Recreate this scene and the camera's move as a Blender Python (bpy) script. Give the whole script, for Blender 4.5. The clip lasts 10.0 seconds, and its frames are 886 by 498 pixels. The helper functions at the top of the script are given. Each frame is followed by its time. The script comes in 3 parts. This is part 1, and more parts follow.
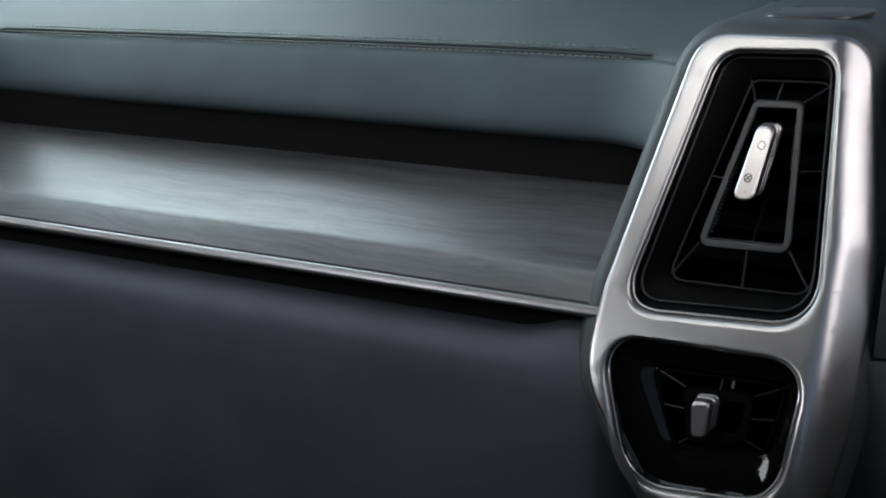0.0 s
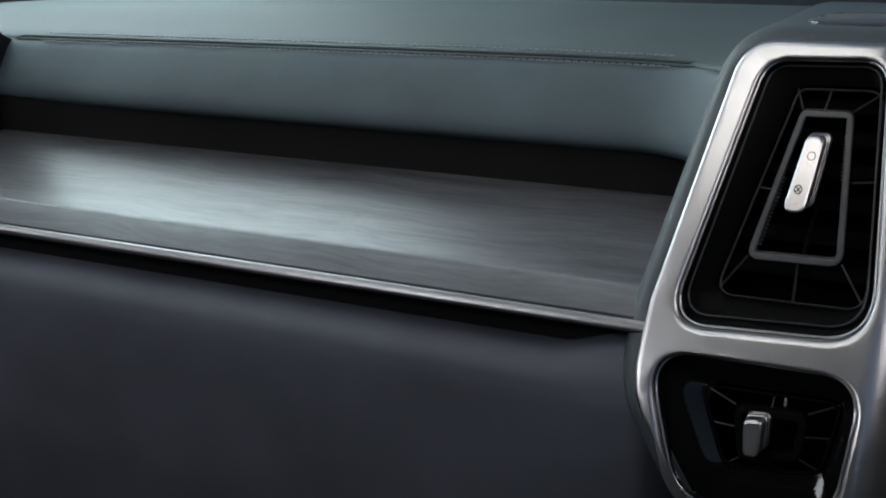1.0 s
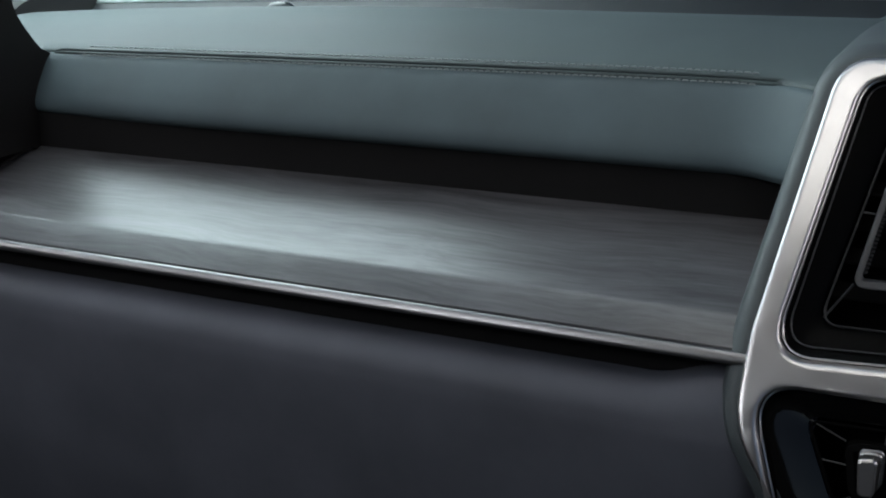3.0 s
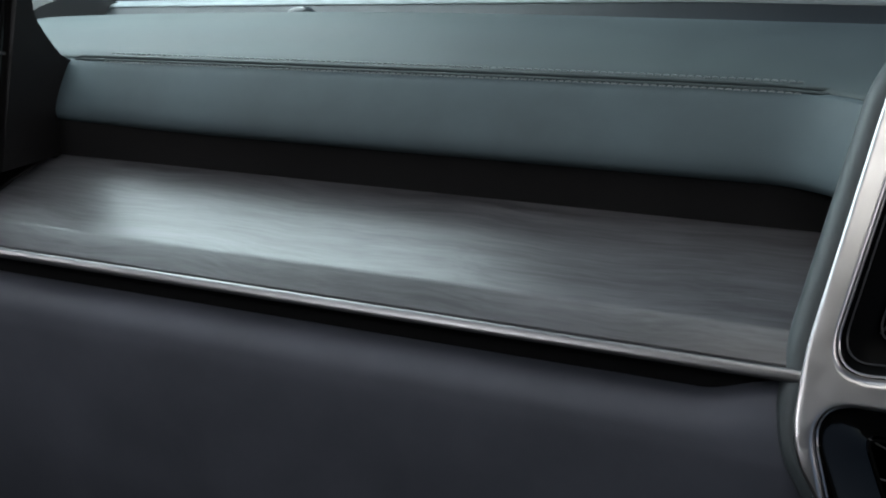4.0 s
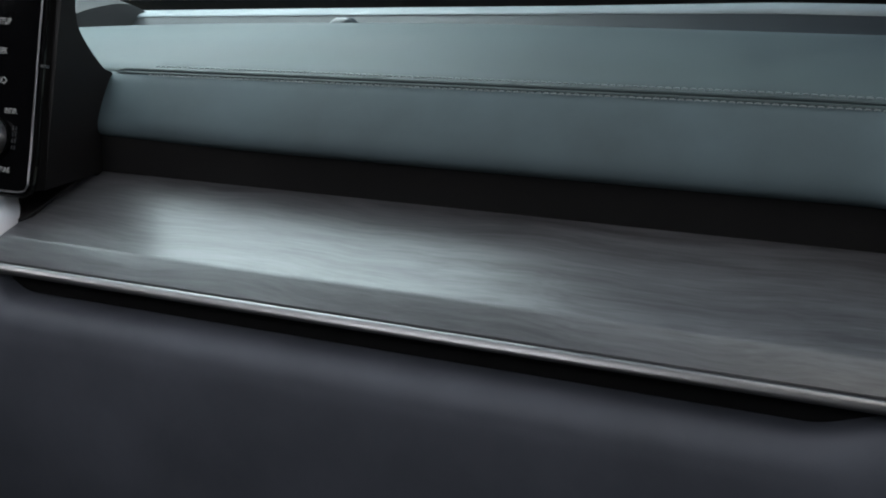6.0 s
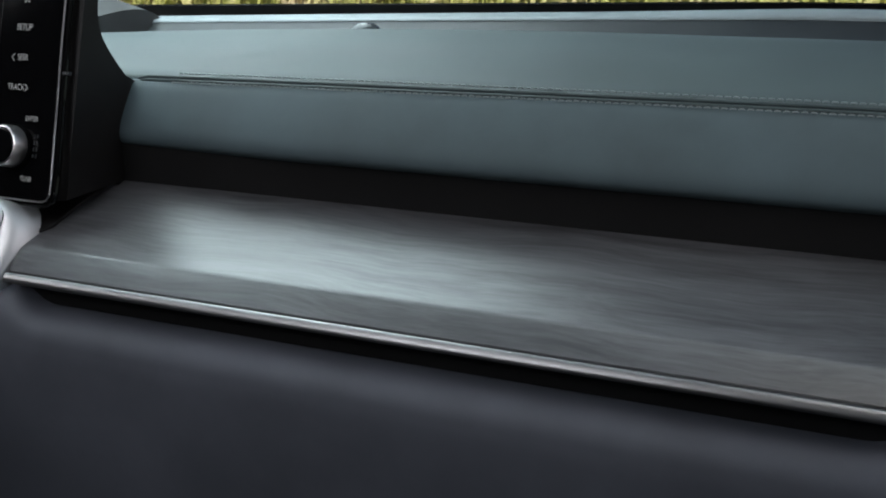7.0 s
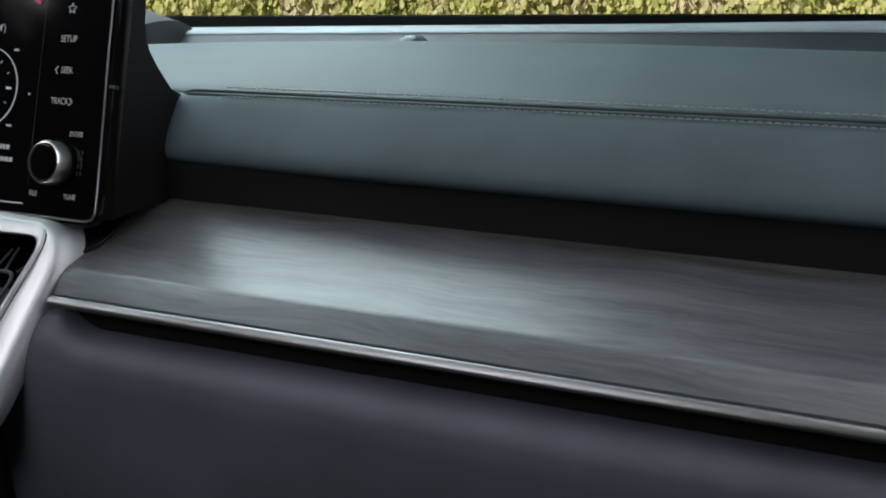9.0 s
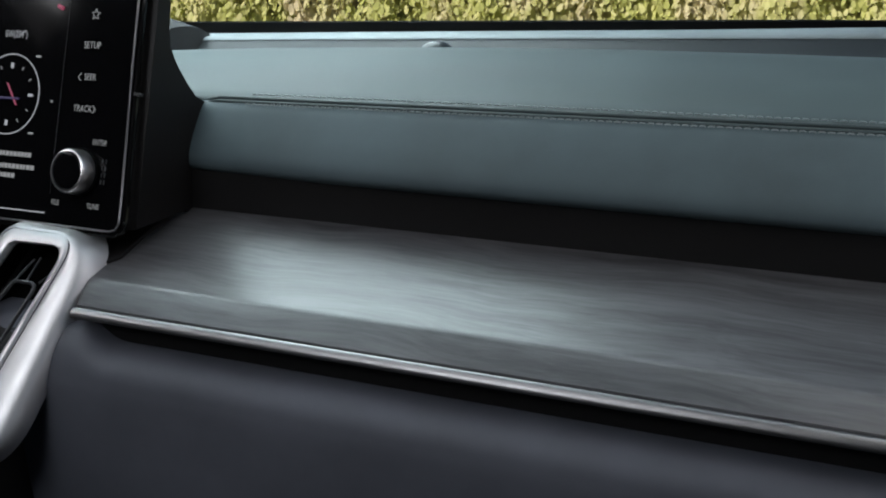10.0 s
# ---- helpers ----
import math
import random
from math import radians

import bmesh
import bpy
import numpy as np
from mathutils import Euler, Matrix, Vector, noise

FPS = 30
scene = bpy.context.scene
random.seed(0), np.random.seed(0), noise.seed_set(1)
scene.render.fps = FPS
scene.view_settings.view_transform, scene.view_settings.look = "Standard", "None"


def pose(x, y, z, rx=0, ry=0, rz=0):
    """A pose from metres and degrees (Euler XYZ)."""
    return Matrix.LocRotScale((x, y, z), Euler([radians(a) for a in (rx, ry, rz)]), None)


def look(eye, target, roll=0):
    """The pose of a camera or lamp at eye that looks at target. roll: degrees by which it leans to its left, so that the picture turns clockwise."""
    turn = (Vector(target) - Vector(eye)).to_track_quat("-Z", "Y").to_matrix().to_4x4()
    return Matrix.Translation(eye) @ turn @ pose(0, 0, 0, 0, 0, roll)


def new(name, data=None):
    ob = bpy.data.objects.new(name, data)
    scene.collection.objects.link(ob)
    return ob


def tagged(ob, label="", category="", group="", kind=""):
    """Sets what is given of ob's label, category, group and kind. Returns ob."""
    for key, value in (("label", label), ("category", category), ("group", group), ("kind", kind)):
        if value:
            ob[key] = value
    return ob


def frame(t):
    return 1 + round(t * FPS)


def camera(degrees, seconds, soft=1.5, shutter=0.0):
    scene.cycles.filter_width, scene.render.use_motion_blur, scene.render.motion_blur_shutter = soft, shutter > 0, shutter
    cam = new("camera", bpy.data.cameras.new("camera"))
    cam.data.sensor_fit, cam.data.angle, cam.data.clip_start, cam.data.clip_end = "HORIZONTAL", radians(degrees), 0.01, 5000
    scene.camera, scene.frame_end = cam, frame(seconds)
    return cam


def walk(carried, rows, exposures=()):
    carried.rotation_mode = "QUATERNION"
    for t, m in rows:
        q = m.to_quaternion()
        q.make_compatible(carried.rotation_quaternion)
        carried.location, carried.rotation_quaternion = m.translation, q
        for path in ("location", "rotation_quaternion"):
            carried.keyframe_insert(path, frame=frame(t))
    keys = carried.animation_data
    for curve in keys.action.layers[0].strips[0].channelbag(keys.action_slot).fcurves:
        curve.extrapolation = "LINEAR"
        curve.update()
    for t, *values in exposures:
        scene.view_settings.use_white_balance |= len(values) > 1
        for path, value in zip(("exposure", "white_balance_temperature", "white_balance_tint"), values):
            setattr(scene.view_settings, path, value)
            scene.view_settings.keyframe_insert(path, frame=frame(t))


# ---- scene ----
# ---- camera ----
cam = camera(45.0, 10.0, soft=2.0)
ROWS = [
    (0.0, 0.1908, -0.6058, 1.1750, 73.499, -0.000, 25.742),
    (0.5, 0.1752, -0.6031, 1.1758, 73.574, 0.063, 25.678),
    (1.0, 0.1592, -0.6011, 1.1771, 73.622, 0.110, 25.585),
    (1.5, 0.1428, -0.5995, 1.1788, 73.651, 0.142, 25.470),
    (2.0, 0.1262, -0.5981, 1.1807, 73.670, 0.161, 25.335),
    (2.5, 0.1094, -0.5970, 1.1826, 73.685, 0.169, 25.187),
    (4.0, 0.0577, -0.5932, 1.1877, 73.763, 0.138, 24.701),
    (4.5, 0.0403, -0.5915, 1.1890, 73.813, 0.115, 24.539),
    (5.0, 0.0230, -0.5895, 1.1899, 73.880, 0.088, 24.385),
    (5.5, 0.0057, -0.5872, 1.1905, 73.964, 0.059, 24.241),
    (7.0, -0.0448, -0.5782, 1.1903, 74.319, -0.031, 23.905),
    (7.5, -0.0609, -0.5747, 1.1898, 74.465, -0.057, 23.836),
    (8.0, -0.0765, -0.5710, 1.1891, 74.620, -0.080, 23.794),
    (8.5, -0.0914, -0.5672, 1.1884, 74.779, -0.099, 23.780),
    (9.0, -0.1056, -0.5634, 1.1878, 74.936, -0.112, 23.799),
    (9.5, -0.1189, -0.5598, 1.1874, 75.085, -0.120, 23.852),
    (10.0, -0.1313, -0.5565, 1.1874, 75.218, -0.121, 23.941),
]
walk(cam, [(t, pose(x, y, z, rx, ry, rz)) for t, x, y, z, rx, ry, rz in ROWS])

# ---- light ----
scene.view_settings.exposure = 0.10
world = bpy.data.worlds.new("sky")
scene.world = world
world.use_nodes = True
wn = world.node_tree
sky = wn.nodes.new("ShaderNodeTexSky")
sky.sky_type = "NISHITA"
sky.sun_disc = False
sky.sun_elevation, sky.sun_rotation = radians(26), radians(206)
wn.links.new(sky.outputs[0], wn.nodes["Background"].inputs[0])
wn.nodes["Background"].inputs[1].default_value = 0.055

sun = new("sun", bpy.data.lights.new("sun", "SUN"))
sun.data.energy, sun.data.angle, sun.data.color = 5.0, radians(3), (1.0, 0.93, 0.82)
sun.matrix_world = look((-5, -10, 5.5), (0, 0, 0))


def area_light(name, eye, target, w, h, watts, color):
    lamp = new(name, bpy.data.lights.new(name, "AREA"))
    lamp.data.shape, lamp.data.size, lamp.data.size_y = "RECTANGLE", w, h
    lamp.data.energy, lamp.data.color = watts, color
    lamp.matrix_world = look(eye, target)
    return lamp


area_light("windscreen_daylight", (-0.95, 0.42, 1.54), (-0.65, 0.10, 1.0), 0.80, 0.56, 7.3, (0.78, 0.96, 1.0))
area_light("upper_windscreen_daylight", (-0.20, 0.12, 1.46), (-0.20, -0.10, 1.0), 0.50, 0.16, 0.34, (0.85, 0.96, 1.0))
area_light("windscreen_header_daylight", (0.01, -0.165, 1.545), (0.07, 0.08, 1.06), 0.30, 0.17, 0.43, (1.0, 0.98, 0.93))
# unseen roof fill, added to brighten the centre bezel's flank and the glovebox
area_light("roof_rear_fill", (-0.78, -1.15, 1.655), (-0.18, -0.62, 0.9), 0.66, 0.28, 4.9, (0.90, 0.94, 1.0))
area_light("door_daylight", (0.80, 0.10, 1.46), (0.12, 0.08, 1.06), 0.8, 0.34, 2.0, (1.0, 0.93, 0.93))
# two more unseen roof fills, added for the vent bezels and the lid
area_light("roof_fill", (-0.58, -0.47, 1.655), (-0.50, -0.40, 0.9), 0.76, 0.30, 1.0, (0.95, 0.96, 1.0))
area_light("roof_side_fill", (-0.93, -0.74, 1.645), (-0.90, -0.68, 0.9), 0.70, 0.18, 0.7, (0.97, 0.96, 1.0))
# unseen fill lamp, added to brighten the centre vent's bezel
area_light("driver_side_fill", (-1.43, -0.42, 1.595), (-0.66, 0.02, 0.98), 0.46, 0.13, 1.5, (0.96, 0.97, 1.0))


# ---- materials ----
def mat(name, color, rough=0.5, metal=0.0, spec=0.5, coat=0.0):
    m = bpy.data.materials.new(name)
    m.use_nodes = True
    b = m.node_tree.nodes["Principled BSDF"]
    b.inputs["Base Color"].default_value = (*color, 1)
    b.inputs["Roughness"].default_value = rough
    b.inputs["Metallic"].default_value = metal
    b.inputs["Specular IOR Level"].default_value = spec
    b.inputs["Coat Weight"].default_value = coat
    return m


def nd(m, kind, **values):
    n = m.node_tree.nodes.new(kind)
    for key, value in values.items():
        n.inputs[key].default_value = value
    return n


def wire(m, a, b):
    m.node_tree.links.new(a, b)


def coords(m, scale):
    tc, mp = nd(m, "ShaderNodeTexCoord"), nd(m, "ShaderNodeMapping", Scale=scale)
    wire(m, tc.outputs["Object"], mp.inputs["Vector"])
    return mp.outputs["Vector"]


def grained(name, color, rough, grain=900.0, bump=0.10, vary=0.18, dist=0.0004, spec=0.5):
    """Moulded or leather-like surface: fine grain, faint cloudy wear."""
    m = mat(name, color, rough, spec=spec)
    b = m.node_tree.nodes["Principled BSDF"]
    v = coords(m, (1, 1, 1))
    vo = nd(m, "ShaderNodeTexVoronoi", Scale=grain)
    wire(m, v, vo.inputs["Vector"])
    bp = nd(m, "ShaderNodeBump", Strength=bump, Distance=dist)
    wire(m, vo.outputs["Distance"], bp.inputs["Height"])
    wire(m, bp.outputs["Normal"], b.inputs["Normal"])
    cl = nd(m, "ShaderNodeTexNoise", Scale=9.0, Detail=5.0, Roughness=0.6)
    wire(m, v, cl.inputs["Vector"])
    ramp = nd(m, "ShaderNodeMapRange", **{"From Min": 0.3, "From Max": 0.7, "To Min": 1 - vary, "To Max": 1 + vary})
    wire(m, cl.outputs["Fac"], ramp.inputs["Value"])
    mul = nd(m, "ShaderNodeVectorMath")
    mul.operation = "SCALE"
    mul.inputs[0].default_value = color
    wire(m, ramp.outputs[0], mul.inputs["Scale"])
    wire(m, mul.outputs[0], b.inputs["Base Color"])
    rr = nd(m, "ShaderNodeMapRange", **{"From Min": 0.3, "From Max": 0.7, "To Min": rough - 0.05, "To Max": rough + 0.05})
    wire(m, cl.outputs["Fac"], rr.inputs["Value"])
    wire(m, rr.outputs[0], b.inputs["Roughness"])
    return m


def brushed(name, color, rough, stretch=(1.0, 1.0, 1.0)):
    m = mat(name, color, rough, metal=1.0)
    b = m.node_tree.nodes["Principled BSDF"]
    v = coords(m, stretch)
    no = nd(m, "ShaderNodeTexNoise", Scale=60.0, Detail=6.0, Roughness=0.7)
    wire(m, v, no.inputs["Vector"])
    rr = nd(m, "ShaderNodeMapRange", **{"From Min": 0.3, "From Max": 0.7, "To Min": rough - 0.04, "To Max": rough + 0.05})
    wire(m, no.outputs["Fac"], rr.inputs["Value"])
    wire(m, rr.outputs[0], b.inputs["Roughness"])
    bp = nd(m, "ShaderNodeBump", Strength=0.03, Distance=0.0003)
    wire(m, no.outputs["Fac"], bp.inputs["Height"])
    wire(m, bp.outputs["Normal"], b.inputs["Normal"])
    return m


def wood_material():
    m = mat("open_pore_wood", (0.1, 0.09, 0.085), 0.42, spec=1.0)
    b = m.node_tree.nodes["Principled BSDF"]
    v = coords(m, (1, 1, 1))
    # slow waviness bends the grain
    wv = nd(m, "ShaderNodeTexNoise", Scale=7.0, Detail=2.0)
    wire(m, v, wv.inputs["Vector"])
    add = nd(m, "ShaderNodeMixRGB", Fac=0.030)
    add.blend_type = "ADD"
    wire(m, v, add.inputs["Color1"])
    wire(m, wv.outputs["Color"], add.inputs["Color2"])
    mp = nd(m, "ShaderNodeMapping", Scale=(22, 330, 330))
    wire(m, add.outputs[0], mp.inputs["Vector"])
    fine = nd(m, "ShaderNodeTexNoise", Scale=1.0, Detail=6.0, Roughness=0.65)
    wire(m, mp.outputs[0], fine.inputs["Vector"])
    mp2 = nd(m, "ShaderNodeMapping", Scale=(6, 90, 90))
    wire(m, add.outputs[0], mp2.inputs["Vector"])
    broad = nd(m, "ShaderNodeTexNoise", Scale=1.0, Detail=3.0, Roughness=0.5)
    wire(m, mp2.outputs[0], broad.inputs["Vector"])
    mix = nd(m, "ShaderNodeMixRGB", Fac=0.45)
    wire(m, fine.outputs["Fac"], mix.inputs["Color1"])
    wire(m, broad.outputs["Fac"], mix.inputs["Color2"])
    ramp = nd(m, "ShaderNodeValToRGB")
    wire(m, mix.outputs[0], ramp.inputs["Fac"])
    e = ramp.color_ramp.elements
    e[0].position, e[0].color = 0.39, (0.0285, 0.0272, 0.0290, 1)
    e[1].position, e[1].color = 0.63, (0.090, 0.0875, 0.0925, 1)
    wire(m, ramp.outputs[0], b.inputs["Base Color"])
    rr = nd(m, "ShaderNodeMapRange", **{"From Min": 0.35, "From Max": 0.65, "To Min": 0.365, "To Max": 0.335})
    wire(m, fine.outputs["Fac"], rr.inputs["Value"])
    wire(m, rr.outputs[0], b.inputs["Roughness"])
    bp = nd(m, "ShaderNodeBump", Strength=0.05, Distance=0.0003)
    wire(m, fine.outputs["Fac"], bp.inputs["Height"])
    wire(m, bp.outputs["Normal"], b.inputs["Normal"])
    return m


def glow(name, color, strength):
    m = mat(name, (0.02, 0.02, 0.02), 0.4)
    b = m.node_tree.nodes["Principled BSDF"]
    b.inputs["Emission Color"].default_value = (*color, 1)
    b.inputs["Emission Strength"].default_value = strength
    return m


SOFT = grained("soft_touch_dash", (0.047, 0.064, 0.066), 0.66, spec=0.35)
FASCIA = grained("soft_touch_fascia", (0.066, 0.092, 0.102), 0.66, spec=0.35)
SOFT_LOW = grained("soft_touch_lower", (0.088, 0.093, 0.112), 0.56, spec=0.30)
POD = grained("moulded_grey_plastic", (0.042, 0.052, 0.056), 0.55)
# near-black that stands in for the shade deep inside the vents
DUCT_SHADE = mat("duct_shade_black", (0.002, 0.002, 0.002), 0.9, spec=0.05)
GRILLE = grained("defroster_plastic", (0.020, 0.024, 0.027), 0.50, spec=0.5)
# paler copy of the shelf plastic: skylight on its top edge, painted in
LIT_EDGE = grained("lit_edge_plastic", (0.22, 0.25, 0.26), 0.5)
SENSOR = grained("sensor_plastic", (0.035, 0.04, 0.042), 0.28)
SLOT = grained("black_moulded_plastic", (0.012, 0.0115, 0.0115), 0.8, spec=0.1)
SHROUD = grained("black_shroud_plastic", (0.0085, 0.0076, 0.0076), 0.46, spec=0.22)
WOOD = wood_material()
SATIN = brushed("satin_aluminium", (0.55, 0.54, 0.54), 0.32)
SATIN_SOFT = brushed("soft_satin_aluminium", (0.72, 0.71, 0.72), 0.46)
STRIP = brushed("satin_chrome_strip", (0.27, 0.265, 0.27), 0.33, (0.1, 1, 1))
KNOB = brushed("knob_metal", (0.62, 0.60, 0.60), 0.30)
PIANO = mat("piano_black", (0.004, 0.004, 0.004), 0.05, spec=0.36)
# darker, duller copy of the gloss black, so surrounds show no lit reflections
FUNNEL = mat("dulled_black_plastic", (0.0018, 0.0018, 0.0018), 0.35, spec=0.04)
CAGE = mat("cage_grey_plastic", (0.036, 0.037, 0.040), 0.4)
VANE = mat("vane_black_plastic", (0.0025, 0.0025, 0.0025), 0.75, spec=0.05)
VANE_EDGE = mat("vane_edge_plastic", (0.018, 0.018, 0.019), 0.45, spec=0.3)
GLASS_BLACK = mat("screen_glass", (0.003, 0.003, 0.0035), 0.10, spec=0.12)
THREAD = mat("grey_thread", (0.22, 0.245, 0.25), 0.7)
LABEL = glow("label_print", (0.75, 0.78, 0.80), 0.28)
DISPLAY = glow("display_white", (0.75, 0.78, 0.85), 0.40)
RED = glow("display_red", (0.9, 0.16, 0.30), 0.30)
BLUE = glow("display_blue", (0.15, 0.12, 0.45), 0.12)
LINER = grained("roof_lining", (0.16, 0.16, 0.155), 0.95, grain=400)
TRIM = grained("dark_cabin_trim", (0.022, 0.022, 0.023), 0.8, grain=400)
RUBBER = grained("black_rubber", (0.004, 0.004, 0.004), 0.85, spec=0.05)


# ---- building helpers ----
def part(name, bm, material, parent=None, label="", angle=35):
    me = bpy.data.meshes.new(name)
    bmesh.ops.recalc_face_normals(bm, faces=bm.faces[:])
    bm.to_mesh(me)
    bm.free()
    me.materials.append(material)
    me.shade_smooth()
    me.set_sharp_from_angle(angle=radians(angle))
    ob = new(name, me)
    ob.parent = parent
    if label:
        tagged(ob, label)
    return ob


def thing(name, label, category, group="", kind=""):
    return tagged(new(name), label, category, group, kind)


def prism(bm, profile, xs, warp=None):
    """A closed (y, z) profile swept along x through the stations xs. warp(x, y, z) moves a point."""
    rings = []
    for x in xs:
        rings.append([bm.verts.new(warp(x, y, z) if warp else (x, y, z)) for y, z in profile])
    n = len(profile)
    for a, b in zip(rings, rings[1:]):
        for i in range(n):
            bm.faces.new((a[i], a[(i + 1) % n], b[(i + 1) % n], b[i]))
    bm.faces.new(rings[0])
    bm.faces.new(rings[-1][::-1])
    return bm


def stations(a, b, step):
    n = max(1, round((b - a) / step))
    return [a + (b - a) * i / n for i in range(n + 1)]


def rounded(corners, seg=8, edge=10):
    """A polygon with rounded corners: corners (x, y, radius). The same count of points for the same count of corners."""
    out, n = [], len(corners)
    for i in range(n):
        p0, p1, p2 = (Vector(corners[(i + k) % n][:2]) for k in (-1, 0, 1))
        r = corners[i][2]
        a, b = (p0 - p1).normalized(), (p2 - p1).normalized()
        half = a.angle(b) / 2
        d = min(r / math.tan(half), 0.48 * (p0 - p1).length, 0.48 * (p2 - p1).length)
        s, e = p1 + a * d, p1 + b * d
        for k in range(seg + 1):
            t = k / seg
            out.append(s * (1 - t) ** 2 + p1 * 2 * t * (1 - t) * 0.88 + e * t ** 2 + (s + e) * t * (1 - t) * 0.12)
        nxt = corners[(i + 1) % n]
        q0, q1, q2 = p1, Vector(nxt[:2]), Vector(corners[(i + 2) % n][:2])
        a2, b2 = (q0 - q1).normalized(), (q2 - q1).normalized()
        d2 = min(nxt[2] / math.tan(a2.angle(b2) / 2), 0.48 * (q0 - q1).length, 0.48 * (q2 - q1).length)
        e2 = q1 + a2 * d2
        for k in range(1, edge):
            out.append(e.lerp(e2, k / edge))
    return out


def grow(corners, d):
    """The same corners pushed out by d."""
    out, n = [], len(corners)
    area = sum(corners[i][0] * corners[(i + 1) % n][1] - corners[(i + 1) % n][0] * corners[i][1] for i in range(n))
    sign = 1 if area > 0 else -1
    for i in range(n):
        p0, p1, p2 = (Vector(corners[(i + k) % n][:2]) for k in (-1, 0, 1))
        a, b = (p1 - p0).normalized(), (p2 - p1).normalized()
        na, nb = Vector((a.y, -a.x)) * sign, Vector((b.y, -b.x)) * sign
        m = (na + nb).normalized()
        q = p1 + m * d / max(0.35, m.dot(na))
        out.append((q.x, q.y, max(0.0005, corners[i][2] + d)))
    return out


def loft(bm, loops, cap_first=False, cap_last=False, closed=True):
    rings = [[bm.verts.new(p) for p in loop] for loop in loops]
    n = len(rings[0])
    for a, b in zip(rings, rings[1:]):
        for i in range(n if closed else n - 1):
            bm.faces.new((a[i], a[(i + 1) % n], b[(i + 1) % n], b[i]))
    if cap_first:
        bm.faces.new(rings[0])
    if cap_last:
        bm.faces.new(rings[-1][::-1])
    return bm


def plate(outer, holes, depth, bevel, mapping, step=0.006):
    """A flat plate with holes and rounded edges, cut into a grid and laid on a surface by mapping(u, v, w); w points to the viewer."""
    cu = bpy.data.curves.new("plate", "CURVE")
    cu.dimensions, cu.fill_mode = "2D", "BOTH"
    cu.extrude, cu.bevel_depth, cu.bevel_resolution = depth, bevel, 3
    for loop in (outer, *holes):
        sp = cu.splines.new("POLY")
        sp.points.add(len(loop) - 1)
        for p, q in zip(sp.points, loop):
            p.co = (q[0], q[1], 0, 1)
        sp.use_cyclic_u = True
    ob = new("plate", cu)
    me = bpy.data.meshes.new_from_object(ob.evaluated_get(bpy.context.evaluated_depsgraph_get()))
    bpy.data.objects.remove(ob)
    bpy.data.curves.remove(cu)
    bm = bmesh.new()
    bm.from_mesh(me)
    bpy.data.meshes.remove(me)
    bmesh.ops.remove_doubles(bm, verts=bm.verts[:], dist=1e-6)
    if step:
        for axis in (0, 1):
            lo, hi = min(v.co[axis] for v in bm.verts), max(v.co[axis] for v in bm.verts)
            for k in range(1, int((hi - lo) / step) + 1):
                co, no = [0, 0, 0], [0, 0, 0]
                co[axis], no[axis] = lo + k * step, 1
                bmesh.ops.bisect_plane(bm, geom=bm.verts[:] + bm.edges[:] + bm.faces[:], plane_co=co, plane_no=no, dist=1e-5)
    for v in bm.verts:
        v.co = mapping(*v.co)
    return bm


def tube(bm, path, r, sides=8, closed=False):
    """A round bar along a path of points."""
    pts = [Vector(p) for p in path]
    n, rings = len(pts), []
    for i, p in enumerate(pts):
        if closed:
            d = pts[(i + 1) % n] - pts[i - 1]
        else:
            d = pts[min(i + 1, n - 1)] - pts[max(i - 1, 0)]
        d.normalize()
        side = d.cross(Vector((0, 0, 1)))
        side = side.normalized() if side.length > 0.1 else d.cross(Vector((0, 1, 0))).normalized()
        up = side.cross(d)
        rings.append([bm.verts.new(p + (side * math.cos(a) + up * math.sin(a)) * r) for a in (2 * math.pi * k / sides for k in range(sides))])
    pairs = list(zip(rings, rings[1:])) + ([(rings[-1], rings[0])] if closed else [])
    for a, b in pairs:
        for k in range(sides):
            bm.faces.new((a[k], a[(k + 1) % sides], b[(k + 1) % sides], b[k]))
    if not closed:
        bm.faces.new(rings[0])
        bm.faces.new(rings[-1][::-1])
    return bm


def box(bm, lo, hi, bevel=0.0):
    m = Matrix.Translation([(a + b) / 2 for a, b in zip(lo, hi)]) @ Matrix.Diagonal([b - a for a, b in zip(lo, hi)] + [1])
    made = bmesh.ops.create_cube(bm, size=1, matrix=m)["verts"]
    if bevel:
        edges = {e for v in made for e in v.link_edges}
        bmesh.ops.bevel(bm, geom=list(edges), offset=bevel, segments=2, affect="EDGES", profile=0.5)
    return bm


def smooth_curve(knots, n):
    """A Catmull-Rom line through (y, z) knots."""
    out, k = [], [Vector(p) for p in knots]
    k = [k[0] * 2 - k[1]] + k + [k[-1] * 2 - k[-2]]
    for i in range(1, len(k) - 2):
        for j in range(n):
            t = j / n
            p0, p1, p2, p3 = k[i - 1:i + 3]
            out.append(0.5 * (2 * p1 + (p2 - p0) * t + (2 * p0 - 5 * p1 + 4 * p2 - p3) * t * t + (3 * p1 - p0 - 3 * p2 + p3) * t ** 3))
    out.append(k[-2])
    return [(p.x, p.y) for p in out]


